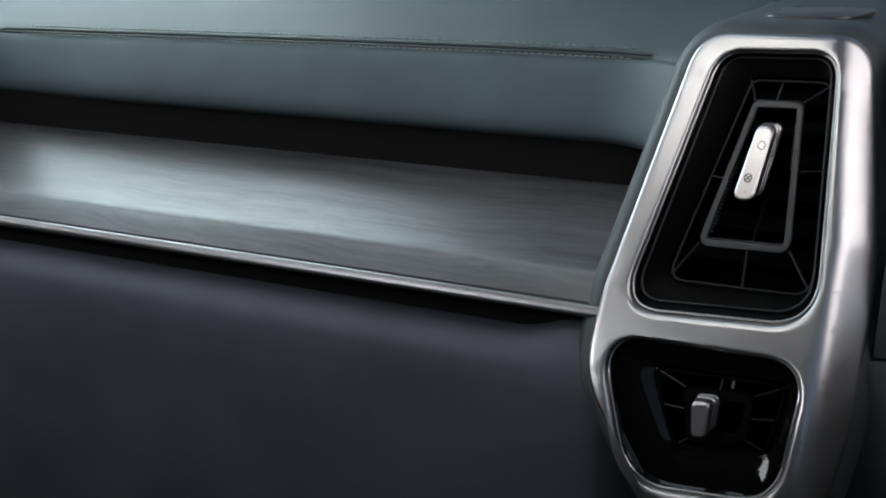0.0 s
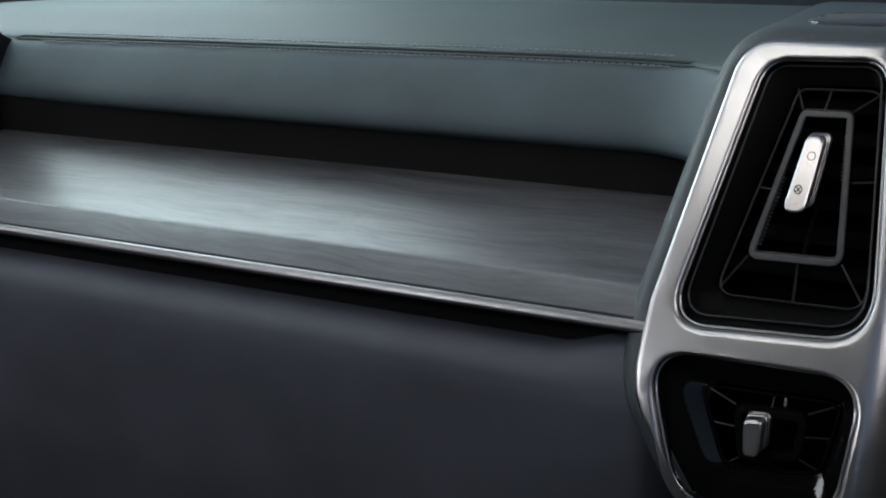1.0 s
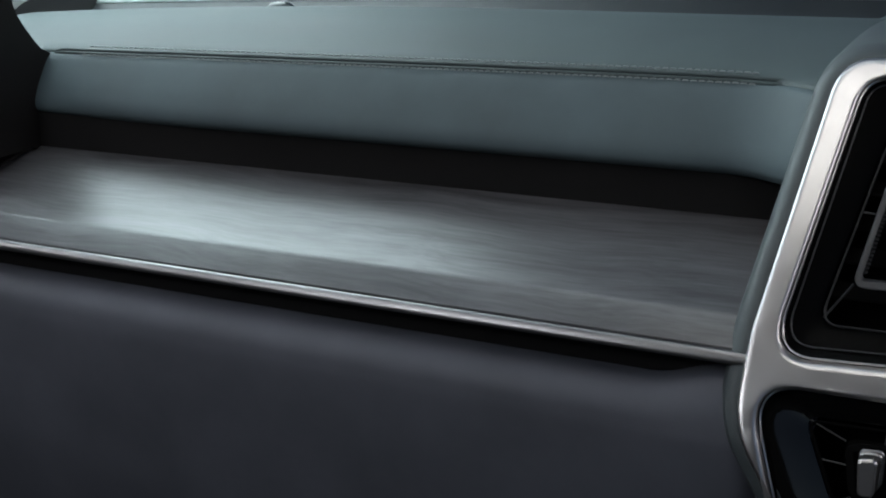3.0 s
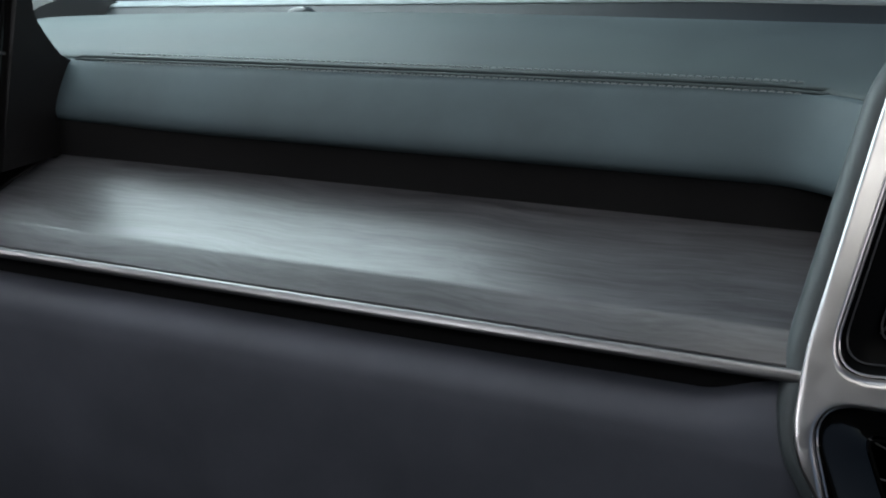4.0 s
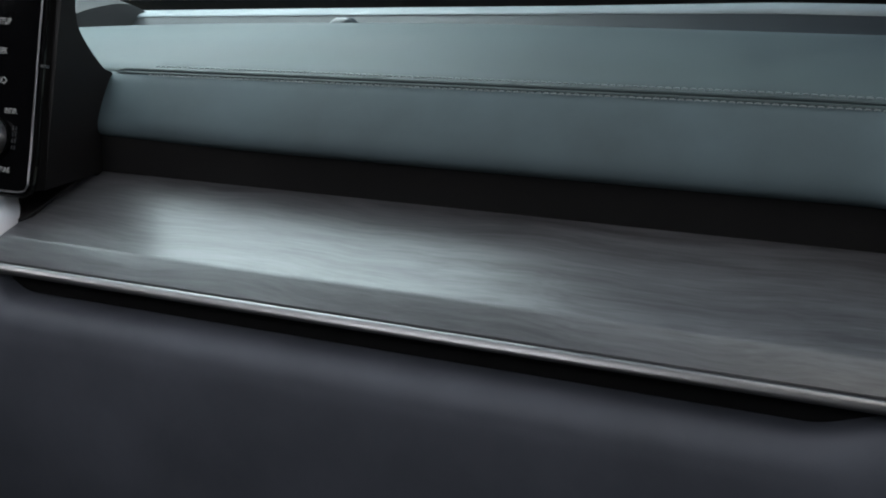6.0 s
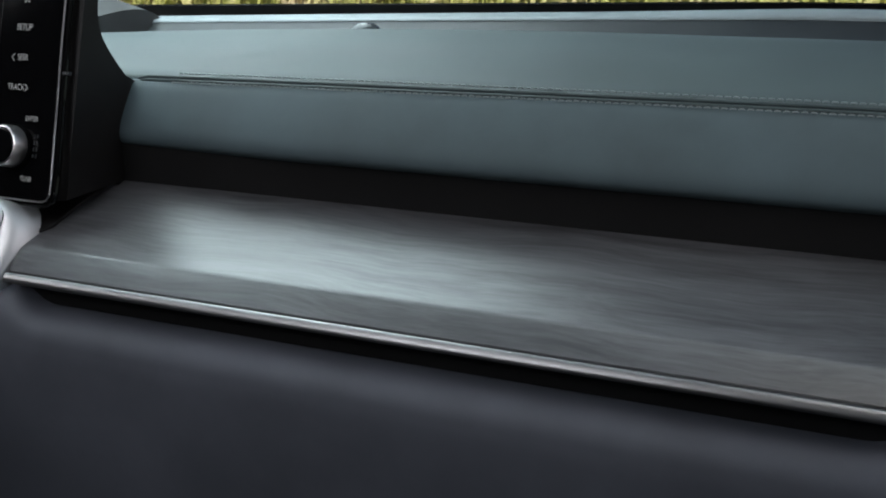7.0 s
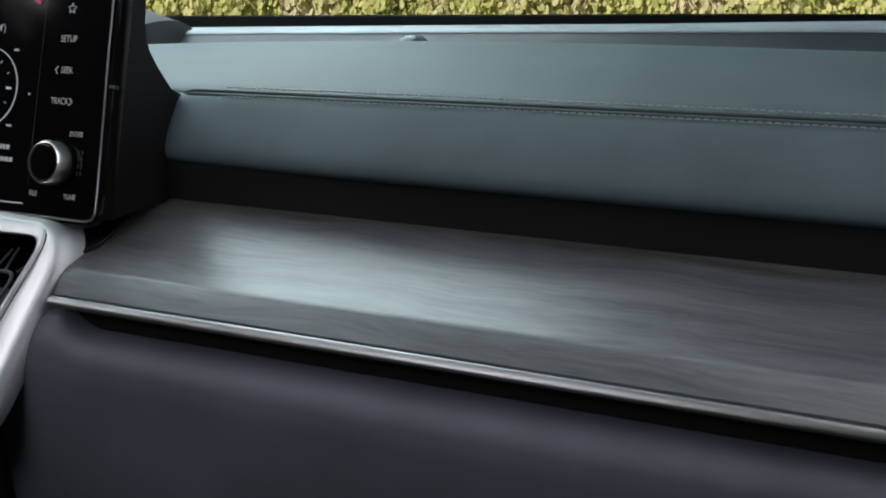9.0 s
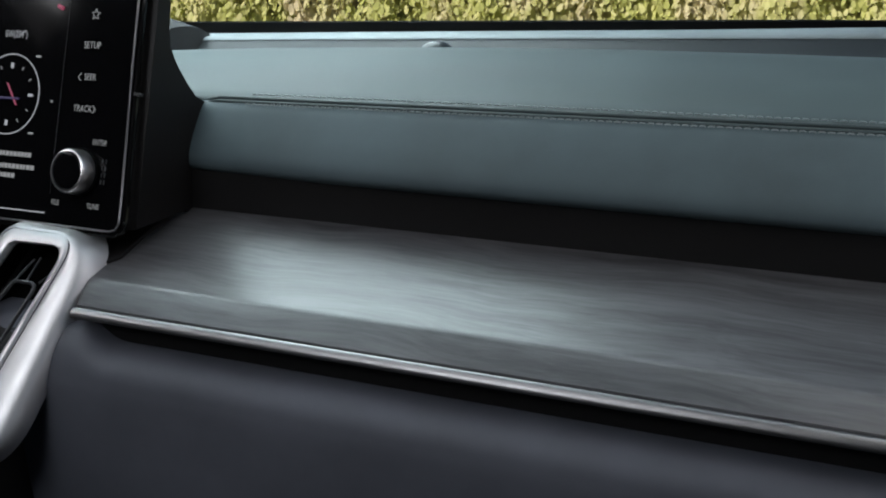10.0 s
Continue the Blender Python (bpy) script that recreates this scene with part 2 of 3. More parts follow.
def words(text, size, material, parent, name, place, label=""):
    """Printed characters as a flat mesh; place(u, v) lays them on a surface."""
    cu = bpy.data.curves.new(name, "FONT")
    cu.body, cu.size, cu.align_x, cu.align_y = text, size, "CENTER", "CENTER"
    ob = new(name, cu)
    me = bpy.data.meshes.new_from_object(ob.evaluated_get(bpy.context.evaluated_depsgraph_get()))
    bpy.data.objects.remove(ob)
    bpy.data.curves.remove(cu)
    bm = bmesh.new()
    bm.from_mesh(me)
    bpy.data.meshes.remove(me)
    for v in bm.verts:
        v.co = place(v.co.x, v.co.y)
    return part(name, bm, material, parent, label)


# ---- ground, road edge, hedge ----
bm = bmesh.new()
bmesh.ops.create_grid(bm, x_segments=40, y_segments=40, size=400)
GROUND = grained("pale_gravel_ground", (0.16, 0.15, 0.12), 0.9, grain=30, bump=0.6, vary=0.3, dist=0.02)
tagged(part("ground", bm, GROUND), "pale gravel ground around the car", "ground", kind="structure")


def hedge():
    rng = random.Random(4)
    bm = bmesh.new()
    for _ in range(52000):
        x = rng.uniform(-17, 6)
        front = 12.2 + 0.5 * noise.noise((x * 0.5, 0, 0)) + 0.3 * noise.noise((x * 1.7, 3, 0))
        z = rng.uniform(0.0, 2.4 + 0.5 * noise.noise((x * 0.8, 7, 0)))
        y = front + abs(rng.gauss(0, 0.35)) + 0.2 * noise.noise((x * 2, z * 2, 5))
        s = rng.uniform(0.022, 0.075)
        q = Euler((rng.uniform(-0.7, 0.5), rng.uniform(-0.6, 0.6), rng.uniform(-1.0, 0.8))).to_matrix()
        c = Vector((x, y, z))
        pts = [(-s * 0.62, 0, -0.1 * s), (-s * 0.3, 0, -0.8 * s), (s * 0.35, 0, -0.75 * s), (s * 0.62, 0, 0), (s * 0.25, 0.15 * s, 0.9 * s), (-s * 0.35, 0.1 * s, 0.8 * s)]
        bm.faces.new([bm.verts.new(c + q @ Vector(p)) for p in pts])
    for _ in range(9000):
        c = Vector((rng.uniform(-18, 7), 13.2 + rng.uniform(0, 0.5), rng.uniform(0, 2.5)))
        s = rng.uniform(0.10, 0.22)
        q = Euler((rng.uniform(-0.4, 0.4), rng.uniform(-3, 3), rng.uniform(-0.5, 0.5))).to_matrix()
        bm.faces.new([bm.verts.new(c + q @ Vector(p)) for p in ((-s, 0, 0), (0, 0, -s), (s, 0, 0), (0, 0, s))])
    me = bpy.data.meshes.new("hedge")
    bm.to_mesh(me)
    bm.free()
    m = mat("hedge_leaves", (0.2, 0.25, 0.06), 0.6)
    b = m.node_tree.nodes["Principled BSDF"]
    geo = nd(m, "ShaderNodeNewGeometry")
    ramp = nd(m, "ShaderNodeValToRGB")
    wire(m, geo.outputs["Random Per Island"], ramp.inputs["Fac"])
    e = ramp.color_ramp.elements
    e[0].position, e[0].color = 0.0, (0.42, 0.45, 0.15, 1)
    e[1].position, e[1].color = 1.0, (0.60, 0.59, 0.28, 1)
    mid = e.new(0.55)
    mid.color = (0.50, 0.52, 0.19, 1)
    # dry straw-coloured patches along the hedge
    no = nd(m, "ShaderNodeTexNoise", Scale=1.1, Detail=3.0)
    wire(m, coords(m, (1, 0.3, 0.35)), no.inputs["Vector"])
    mr = nd(m, "ShaderNodeMapRange", **{"From Min": 0.50, "From Max": 0.62})
    wire(m, no.outputs["Fac"], mr.inputs["Value"])
    mx = nd(m, "ShaderNodeMixRGB", Color2=(0.64, 0.58, 0.40, 1))
    wire(m, mr.outputs[0], mx.inputs["Fac"])
    wire(m, ramp.outputs[0], mx.inputs["Color1"])
    wire(m, mx.outputs[0], b.inputs["Base Color"])
    tr, both = nd(m, "ShaderNodeBsdfTranslucent"), nd(m, "ShaderNodeMixShader", Fac=0.40)
    wire(m, mx.outputs[0], tr.inputs["Color"])
    wire(m, b.outputs[0], both.inputs[1])
    wire(m, tr.outputs[0], both.inputs[2])
    wire(m, both.outputs[0], m.node_tree.nodes["Material Output"].inputs["Surface"])
    me.materials.append(m)
    return tagged(new("hedge", me), "sunlit yellow-green hedge with dry straw patches beyond the windscreen", "hedge", kind="stuff")


hedge()

# ---- cabin shell ----
# unseen roof; its openings are added for the roof fill lamps
bm = bmesh.new()
prism(bm, [(-0.25, 1.60), (-0.30, 1.61), (-0.30, 1.65), (-0.25, 1.64)], stations(-1.42, 0.34, 0.2))
prism(bm, [(-1.32, 1.675), (-1.6, 1.68), (-2.6, 1.62), (-2.6, 1.66), (-1.6, 1.73), (-1.32, 1.72)], stations(-1.42, 0.34, 0.2))
prism(bm, [(-0.80, 1.665), (-0.98, 1.668), (-0.98, 1.708), (-0.80, 1.705)], stations(-1.42, 0.34, 0.2))
for x0, x1 in ((-1.42, -1.30), (0.05, 0.34)):
    prism(bm, [(-0.30, 1.61), (-0.80, 1.665), (-0.80, 1.705), (-0.30, 1.65)], [x0, x1])
    prism(bm, [(-0.98, 1.668), (-1.32, 1.675), (-1.32, 1.72), (-0.98, 1.708)], [x0, x1])
tagged(part("ceiling", bm, LINER), "unseen grey roof lining with an opening added for the fill lamps", "ceiling", kind="structure")
# unseen panel, added to keep the sun out of the roof opening
bm = bmesh.new()
prism(bm, [(-0.28, 1.69), (-0.84, 1.735), (-1.40, 1.737), (-1.40, 1.747), (-0.84, 1.745), (-0.28, 1.70)], [-1.36, 0.1])
tagged(part("roof_sun_block", bm, LINER), "unseen panel over the roof opening, added to block the sun", "blind", kind="structure")
bm = bmesh.new()
box(bm, (-1.42, -2.6, 0.30), (0.34, 0.62, 0.36))
tagged(part("floor", bm, RUBBER), "black carpeted car floor", "floor", kind="structure")
# unseen cabin sides, closed and dark to keep light and reflections off the dashboard
bm = bmesh.new()
box(bm, (-1.46, -2.6, 0.30), (-1.42, 0.62, 1.02))
box(bm, (-1.46, -2.6, 1.02), (-1.42, -0.72, 1.76))
box(bm, (-1.46, -0.72, 1.02), (-1.42, -0.08, 1.50))
box(bm, (-1.46, -0.72, 1.66), (-1.42, 0.10, 1.76))
box(bm, (-1.46, -0.08, 1.02), (-1.42, 0.10, 1.66))
tagged(part("wall_west", bm, TRIM), "unseen plain side of the cabin with a slit opening, closed to limit light", "wall", kind="structure")
bm = bmesh.new()
box(bm, (-1.46, -2.66, 0.30), (0.38, -2.6, 1.76))
tagged(part("wall_south", bm, TRIM), "unseen plain rear end of the cabin, closed to limit light", "wall", kind="structure")
bm = bmesh.new()
box(bm, (0.34, -2.6, 0.30), (0.38, -1.05, 1.76))
box(bm, (0.34, -1.05, 0.30), (0.38, 0.05, 1.02))
box(bm, (0.30, 0.05, 0.30), (0.38, 0.62, 0.98))
tagged(part("wall_east", bm, TRIM), "unseen plain side of the cabin, closed low down to limit light", "wall", kind="structure")
bm = bmesh.new()
box(bm, (-1.42, 0.58, 0.30), (0.34, 0.62, 1.05))
tagged(part("wall_north", bm, RUBBER), "black bulkhead below the windscreen", "wall", kind="structure")
for sx, nm in ((-1.41, "pillar_west"), (0.32, "pillar_east")):
    bm = bmesh.new()
    tube(bm, [(sx, 0.66, 1.08), (sx, 0.2, 1.35), (sx - 0.1 * (1 if sx > 0 else -1), -0.3, 1.63)], 0.045, 10)
    tagged(part(nm, bm, TRIM), "trimmed roof pillar beside the windscreen", "pillar", kind="structure")
bm = bmesh.new()
prism(bm, [(0.60, 1.10), (-0.26, 1.61), (-0.262, 1.606), (0.598, 1.096)], stations(-1.40, 0.30, 0.1),
      lambda x, y, z: (x, y + 0.06 - 0.10 * ((x + 0.55) / 0.85) ** 2, z))
PANE = mat("windscreen_glass", (1, 1, 1), 0.0)
PANE.node_tree.nodes["Principled BSDF"].inputs["Transmission Weight"].default_value = 1.0
PANE.node_tree.nodes["Principled BSDF"].inputs["IOR"].default_value = 1.05
ws = tagged(part("windscreen", bm, PANE), "clear raked windscreen over the dashboard", "windscreen", kind="structure")
ws.visible_shadow = False

# ---- dashboard ----
dash = thing("dashboard", "dark grey soft-touch car dashboard with a wood trim shelf", "dashboard")
LEFT, RIGHT = -0.66, 0.03


def ridge(x):
    return 1.1185 - 0.045 * max(0.0, -0.25 - x) ** 2


# padded top, from the seam up and forward to the ridge
top = smooth_curve([(0.1555, 1.0845), (0.160, 1.0885), (0.180, 1.0945), (0.25, 1.108), (0.33, 1.1165), (0.368, 1.1185), (0.385, 1.1155), (0.395, 1.107)], 5)


def seam_rise(x):
    """The seam rises a few millimetres towards the outer end."""
    return 0.0050 - 0.0055 * max(0.0, (-0.10 - x) / 0.54) ** 1.2


def shade_tuck(x):
    """Leans the fascia's foot back near the screen housing, standing in for shade there."""
    return 0.006 * max(0.0, min(1.1, (-0.470 - x) / 0.175)) ** 1.5


def fillet(x):
    """The padding turns towards the viewer where it meets the vent pod."""
    return 0.034 * max(0.0, min(1.2, (x + 0.042) / 0.062)) ** 2


def pad_warp(x, y, z):
    k = min(1.0, max(0.0, (z - 1.085) / 0.03))
    front = y - fillet(x) * max(0.0, 1 - (y - 0.155) / 0.12)
    # behind the vent pod the padding stays clear of the duct
    return (x, max(front, 0.176) if x > 0.036 else front, z + (ridge(x) - 1.1185) * k + seam_rise(x) * (1 - k))


bm = bmesh.new()
prism(bm, top + [(0.395, 1.0), (0.1555, 1.0)], stations(-1.38, -0.05, 0.04) + stations(-0.044, 0.16, 0.006), pad_warp)
part("top_pad", bm, SOFT, dash, "grey-green padded top")

# defroster shelf behind the ridge, rising to the glass
bm = bmesh.new()
prism(bm, [(0.40, 1.096), (0.43, 1.098), (0.455, 1.118), (0.468, 1.1290), (0.50, 1.1300), (0.56, 1.126), (0.56, 1.05), (0.40, 1.05)],
      stations(-1.38, 0.2, 0.05), lambda x, y, z: (x, y, z - 0.028 * max(0, -0.15 - x) - 0.004 * max(0, -0.15 - x) ** 2))
part("defroster_shelf", bm, GRILLE, dash, "grey shelf at the foot of the windscreen")
# top edge of the shelf, painted pale to stand in for skylight on it
bm = bmesh.new()
prism(bm, smooth_curve([(0.466, 1.1280), (0.4665, 1.1310), (0.470, 1.1335), (0.482, 1.1355), (0.505, 1.1365), (0.555, 1.1310)], 3) + [(0.555, 1.124)],
      stations(-1.38, 0.2, 0.05), lambda x, y, z: (x, y, z - 0.028 * max(0, -0.15 - x) - 0.004 * max(0, -0.15 - x) ** 2 - 0.0022 * max(0.0, min(1.0, -(x + 0.1) / 0.25)) * (1.0 if z > 1.13 else 0.0)))
part("shelf_lit_edge", bm, LIT_EDGE, dash, "shelf edge along the foot of the windscreen, painted pale as skylit")
bm = bmesh.new()
prism(bm, [(0.565, 1.100), (0.567, 1.1385), (0.575, 1.1400), (0.66, 1.120), (0.66, 1.09)], stations(-1.38, 0.25, 0.05),
      lambda x, y, z: (x, y, z - 0.024 * max(0, -0.15 - x)))
part("windscreen_seal", bm, RUBBER, dash, "black band along the glass edge")

# fascia between the seam and the shelf slot
fas = smooth_curve([(0.1525, 1.0840), (0.1485, 1.0815), (0.143, 1.076), (0.1322, 1.0620), (0.1258, 1.0525), (0.1216, 1.0450), (0.1199, 1.0390), (0.1208, 1.0340), (0.1265, 1.0300)], 5)
bm = bmesh.new()
prism(bm, fas + [(0.17, 1.030), (0.17, 1.084)], stations(LEFT - 0.02, LEFT + 0.20, 0.011) + stations(LEFT + 0.21, -0.05, 0.03) + stations(-0.044, RIGHT, 0.006), lambda x, y, z: (x, y - fillet(x) * (0.17 - y) / 0.02 if y > 0.15 else y - fillet(x) + shade_tuck(x) * max(0.0, (1.082 - z) / 0.046), z + seam_rise(x) * max(0.0, (z - 1.036) / 0.048)))
part("fascia", bm, FASCIA, dash, "blue-grey padded fascia")
# seam: two folded welts with a groove
for nm, y, z, r in (("welt", 0.1522, 1.0842, 0.0014), ("welt", 0.1562, 1.0866, 0.0016)):
    bm = bmesh.new()
    tube(bm, [(x, y - fillet(x) + 0.02 * max(0, -0.64 - x) + 0.7 * max(0, x + 0.012), z + seam_rise(x) - 0.25 * max(0, -0.645 - x)) for x in stations(LEFT + 0.005, 0.002, 0.012)], r, 8)
    part(nm, bm, SOFT, dash)

# dark slot behind the shelf
bm = bmesh.new()
prism(bm, [(0.127, 0.98), (0.1285, 1.0315), (0.169, 1.0315), (0.169, 0.98)], [LEFT - 0.04, RIGHT])
part("slot_liner", bm, SLOT, dash, "black recessed slot liner")

# wood shelf with a turned-down front lip
def lerp_line(a, b, n):
    return [(a[0] + (b[0] - a[0]) * k / n, a[1] + (b[1] - a[1]) * k / n) for k in range(n)]


WOOD_RIDGE, WOOD_FOOT = (0.0248, 0.9664), (0.0056, 0.9524)
wood = (lerp_line((0.1495, 1.0078), (0.0283, 0.96757), 8) + smooth_curve([(0.0283, 0.96757), (0.0262, 0.96685), (WOOD_RIDGE[0] - 0.0002, WOOD_RIDGE[1] - 0.0003), (0.0234, 0.9654), (0.0218, 0.96425)], 4)
        + smooth_curve([(0.0212, 0.96385), (0.0160, 0.9602), (0.0100, 0.9557), WOOD_FOOT], 4))
bm = bmesh.new()
prism(bm, wood + [(0.0056, 0.949), (0.1495, 0.98)], stations(LEFT - 0.06, RIGHT, 0.03), lambda x, y, z: (max(x, LEFT - 0.006 - 0.28 * y), y, z))
part("wood_trim", bm, WOOD, dash, "dark grey open-pore wood shelf")
bm = bmesh.new()
strip = smooth_curve([(0.0040, 0.9512), (0.0020, 0.9519), (0.0004, 0.9516), (-0.0010, 0.9504), (-0.0022, 0.9487), (-0.0028, 0.9468), (-0.0026, 0.9453), (-0.0004, 0.9446)], 4)
prism(bm, strip + [(0.008, 0.9465), (0.006, 0.9500)], stations(LEFT - 0.007, 0.012, 0.05))
part("metal_strip", bm, STRIP, dash, "thin satin metal strip along the shelf edge")

# groove and glovebox
bm = bmesh.new()
prism(bm, [(0.016, 0.9460), (0.016, 0.915), (0.05, 0.915), (0.05, 0.946)], [LEFT - 0.03, RIGHT])
part("groove", bm, SLOT, dash, "dark groove under the strip")


def glove():
    bm = bmesh.new()
    face = smooth_curve([(0.0155, 0.9262), (0.004, 0.9254), (-0.0036, 0.9238), (-0.0092, 0.9196), (-0.0136, 0.9135), (-0.0162, 0.905), (-0.0176, 0.89), (-0.0170, 0.85), (-0.012, 0.79),
                         (-0.004, 0.735), (0.004, 0.690), (0.010, 0.664), (0.022, 0.656)], 5)

    def warp(x, y, z):
        # the top edge curls up to the strip at its outer end
        k = max(0.0, min(1.0, (x + 0.052) / 0.050))
        k = k * k * (3 - 2 * k)
        k += max(0.0, min(1.0, (-0.632 - x) / 0.026)) ** 2
        lift = max(0.0, min(1.0, (z - 0.90) / 0.033))
        return (x, y + 0.006 * k * lift + 0.10 * max(0.0, -0.662 - x) + 0.9 * max(0.0, x - 0.014), z + 0.0155 * k * lift)

    prism(bm, face + [(0.06, 0.656), (0.06, 0.9262)], stations(LEFT - 0.10, LEFT + 0.04, 0.006) + stations(LEFT + 0.05, -0.08, 0.04) + stations(-0.075, 0.016, 0.006) + [0.03, 0.05], warp)
    return part("glovebox_lid", bm, SOFT_LOW, dash, "charcoal padded glovebox lid")


glove()
bm = bmesh.new()
prism(bm, [(0.024, 0.6545), (0.04, 0.60), (0.20, 0.45), (0.5, 0.40), (0.56, 0.40), (0.56, 0.6545)], [-1.38, 0.2])
part("underside", bm, SLOT, dash, "black underside above the footwell")

# stitches in two rows along the seam
stitch_mesh = None
for i in range(104):
    x = -0.612 + i * 0.0057
    for y, z in ((0.1490, 1.0830), (0.1600, 1.0893)):
        if stitch_mesh is None:
            bm = bmesh.new()
            tube(bm, [(-0.0020, 0, -0.0002), (-0.0013, -0.0002, 0.0004), (0.0013, -0.0002, 0.0004), (0.0020, 0, -0.0002)], 0.00055, 6)
            ob = part("stitch", bm, THREAD, dash)
            stitch_mesh = ob.data
        else:
            ob = new("stitch", stitch_mesh)
            ob.parent = dash
        ob.location = (x, y - fillet(x), z + seam_rise(x))

# sun sensor dome on the ridge
bm = bmesh.new()
bmesh.ops.create_uvsphere(bm, u_segments=24, v_segments=12, radius=0.0155, matrix=Matrix.Diagonal((1, 1, 0.62, 1)))
dome = tagged(part("sun_sensor", bm, SENSOR), "small grey sensor dome on the dashboard top", "sensor")
dome.location = (-0.555, 0.384, 1.110)

# ---- side air vent ----
KNOTS = [(0.80, -0.045), (0.86, -0.040), (0.90, -0.030), (0.928, -0.018), (0.945, -0.008), (0.967, 0.008), (1.0, 0.031), (1.06, 0.074), (1.12, 0.117), (1.2, 0.174)]


def face_y(z):
    """Depth of the vent's face at height z."""
    total = weight = 0.0
    for k in range(-4, 5):
        zz = min(1.199, max(0.801, z + k * 0.005))
        for (z0, y0), (z1, y1) in zip(KNOTS, KNOTS[1:]):
            if z0 <= zz <= z1:
                total, weight = total + y0 + (y1 - y0) * (zz - z0) / (z1 - z0), weight + 1
                break
    return total / weight


def on_face(off):
    return lambda u, v, w: Vector((u, face_y(v) + off - w, v))


def wrapped(u, v, w):
    """The bezel's face turns back along its outer side."""
    edge = 0.140 if v < 1.0 else 0.140 - 0.016 * (v - 1.0) / 0.1
    d = u - edge
    k = (d + math.sqrt(d * d + 2e-5)) / 2
    return Vector((u - 0.25 * k, face_y(v) - w + 0.95 * k, v))


UP = [(0.0485, 1.102, 0.017), (0.122, 1.104, 0.016), (0.135, 0.958, 0.024), (0.0190, 0.953, 0.018)]
LOW = [(0.0112, 0.941, 0.019), (0.1342, 0.942, 0.020), (0.1260, 0.863, 0.026), (0.0405, 0.857, 0.030)]
OUT = [(0.034, 1.112, 0.022), (0.143, 1.113, 0.030), (0.168, 0.985, 0.10), (0.166, 0.905, 0.06), (0.150, 0.838, 0.03), (0.062, 0.838, 0.045), (0.006, 0.918, 0.05), (0.008, 0.965, 0.05)]
vent = thing("side_air_vent", "satin aluminium framed twin air vent at the dashboard end", "air vent")
part("bezel", plate(rounded(grow(OUT, -0.0026)), [rounded(grow(UP, 0.0026)), rounded(grow(LOW, 0.0026))], 0.002, 0.0028, wrapped, 0.005), SATIN, vent, "satin aluminium bezel", 50)


def well(hole, floor, depth, name, parent, material, label):
    """Glossy black funnel from the bezel's opening down to the grille."""
    bm = bmesh.new()
    a = rounded(grow(hole, 0.0015))
    b = rounded(hole)
    c = rounded(floor)
    loops = []
    for src_, w in ((a, -0.001), (b, 0.0005), ([p.lerp(q, 0.12) for p, q in zip(b, c)], 0.006), ([p.lerp(q, 0.6) for p, q in zip(b, c)], depth * 0.7), (c, depth)):
        loops.append([Vector((p.x, face_y(p.y) + w, p.y)) for p in src_])
    loft(bm, loops)
    return part(name, bm, material, parent, label)


def ring(corners, off, r, name, parent, material=CAGE):
    bm = bmesh.new()
    tube(bm, [Vector((p.x, face_y(p.y) + off, p.y)) for p in rounded(corners)], r, 8, True)
    return part(name, bm, material, parent)


def bar(a, b, off, r, name, parent, material=CAGE, off2=None):
    bm = bmesh.new()
    pts = []
    for k in range(7):
        u, v = a[0] + (b[0] - a[0]) * k / 6, a[1] + (b[1] - a[1]) * k / 6
        o = off if off2 is None else off + (off2 - off) * k / 6
        pts.append(Vector((u, face_y(v) + o, v)))
    tube(bm, pts, r, 6)
    return part(name, bm, material, parent)


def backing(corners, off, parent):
    # sheet closing the shallow duct, its shade painted as near-black
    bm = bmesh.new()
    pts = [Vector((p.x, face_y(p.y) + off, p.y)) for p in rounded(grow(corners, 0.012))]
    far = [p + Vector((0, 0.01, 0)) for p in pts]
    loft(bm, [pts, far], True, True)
    return part("duct_back", bm, DUCT_SHADE, parent, "sheet closing the duct, painted black for the shade inside")


CAGE_UP = [(0.071, 1.084, 0.006), (0.120, 1.085, 0.008), (0.128, 0.971, 0.010), (0.043, 0.970, 0.008)]
FRAME_UP = [(0.0755, 1.0725, 0.004), (0.1045, 1.073, 0.004), (0.1115, 0.993, 0.006), (0.0585, 0.992, 0.005)]
well(UP, grow(CAGE_UP, 0.002), 0.012, "upper_surround", vent, FUNNEL, "black surround, dulled to leave out reflections")
ring(CAGE_UP, 0.009, 0.0007, "cage_rim", vent, VANE_EDGE)
FRAME_PLATE = plate(rounded(FRAME_UP), [rounded(grow(FRAME_UP, -0.0022))], 0.0022, 0.0008, on_face(0.006), 0.008)
part("cage_frame", FRAME_PLATE, CAGE, vent, "dark grey inner frame")
for a, b in (((0.0755, 1.0725), (0.070, 1.084)), ((0.1045, 1.073), (0.120, 1.084)), ((0.110, 1.035), (0.1245, 1.036)), ((0.1115, 0.993), (0.127, 0.972)),
             ((0.0875, 0.991), (0.0880, 0.970)), ((0.0585, 0.992), (0.045, 0.973)), ((0.066, 1.028), (0.057, 1.028)), ((0.088, 1.0725), (0.090, 1.084))):
    bar(a, b, 0.007, 0.0007, "rib", vent, VANE_EDGE, off2=0.010)
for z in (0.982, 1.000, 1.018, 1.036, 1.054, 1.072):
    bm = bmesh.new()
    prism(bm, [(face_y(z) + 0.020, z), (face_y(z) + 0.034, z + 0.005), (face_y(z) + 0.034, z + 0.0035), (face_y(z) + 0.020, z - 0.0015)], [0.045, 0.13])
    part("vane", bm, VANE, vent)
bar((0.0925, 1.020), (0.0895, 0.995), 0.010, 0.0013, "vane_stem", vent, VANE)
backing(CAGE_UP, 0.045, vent)
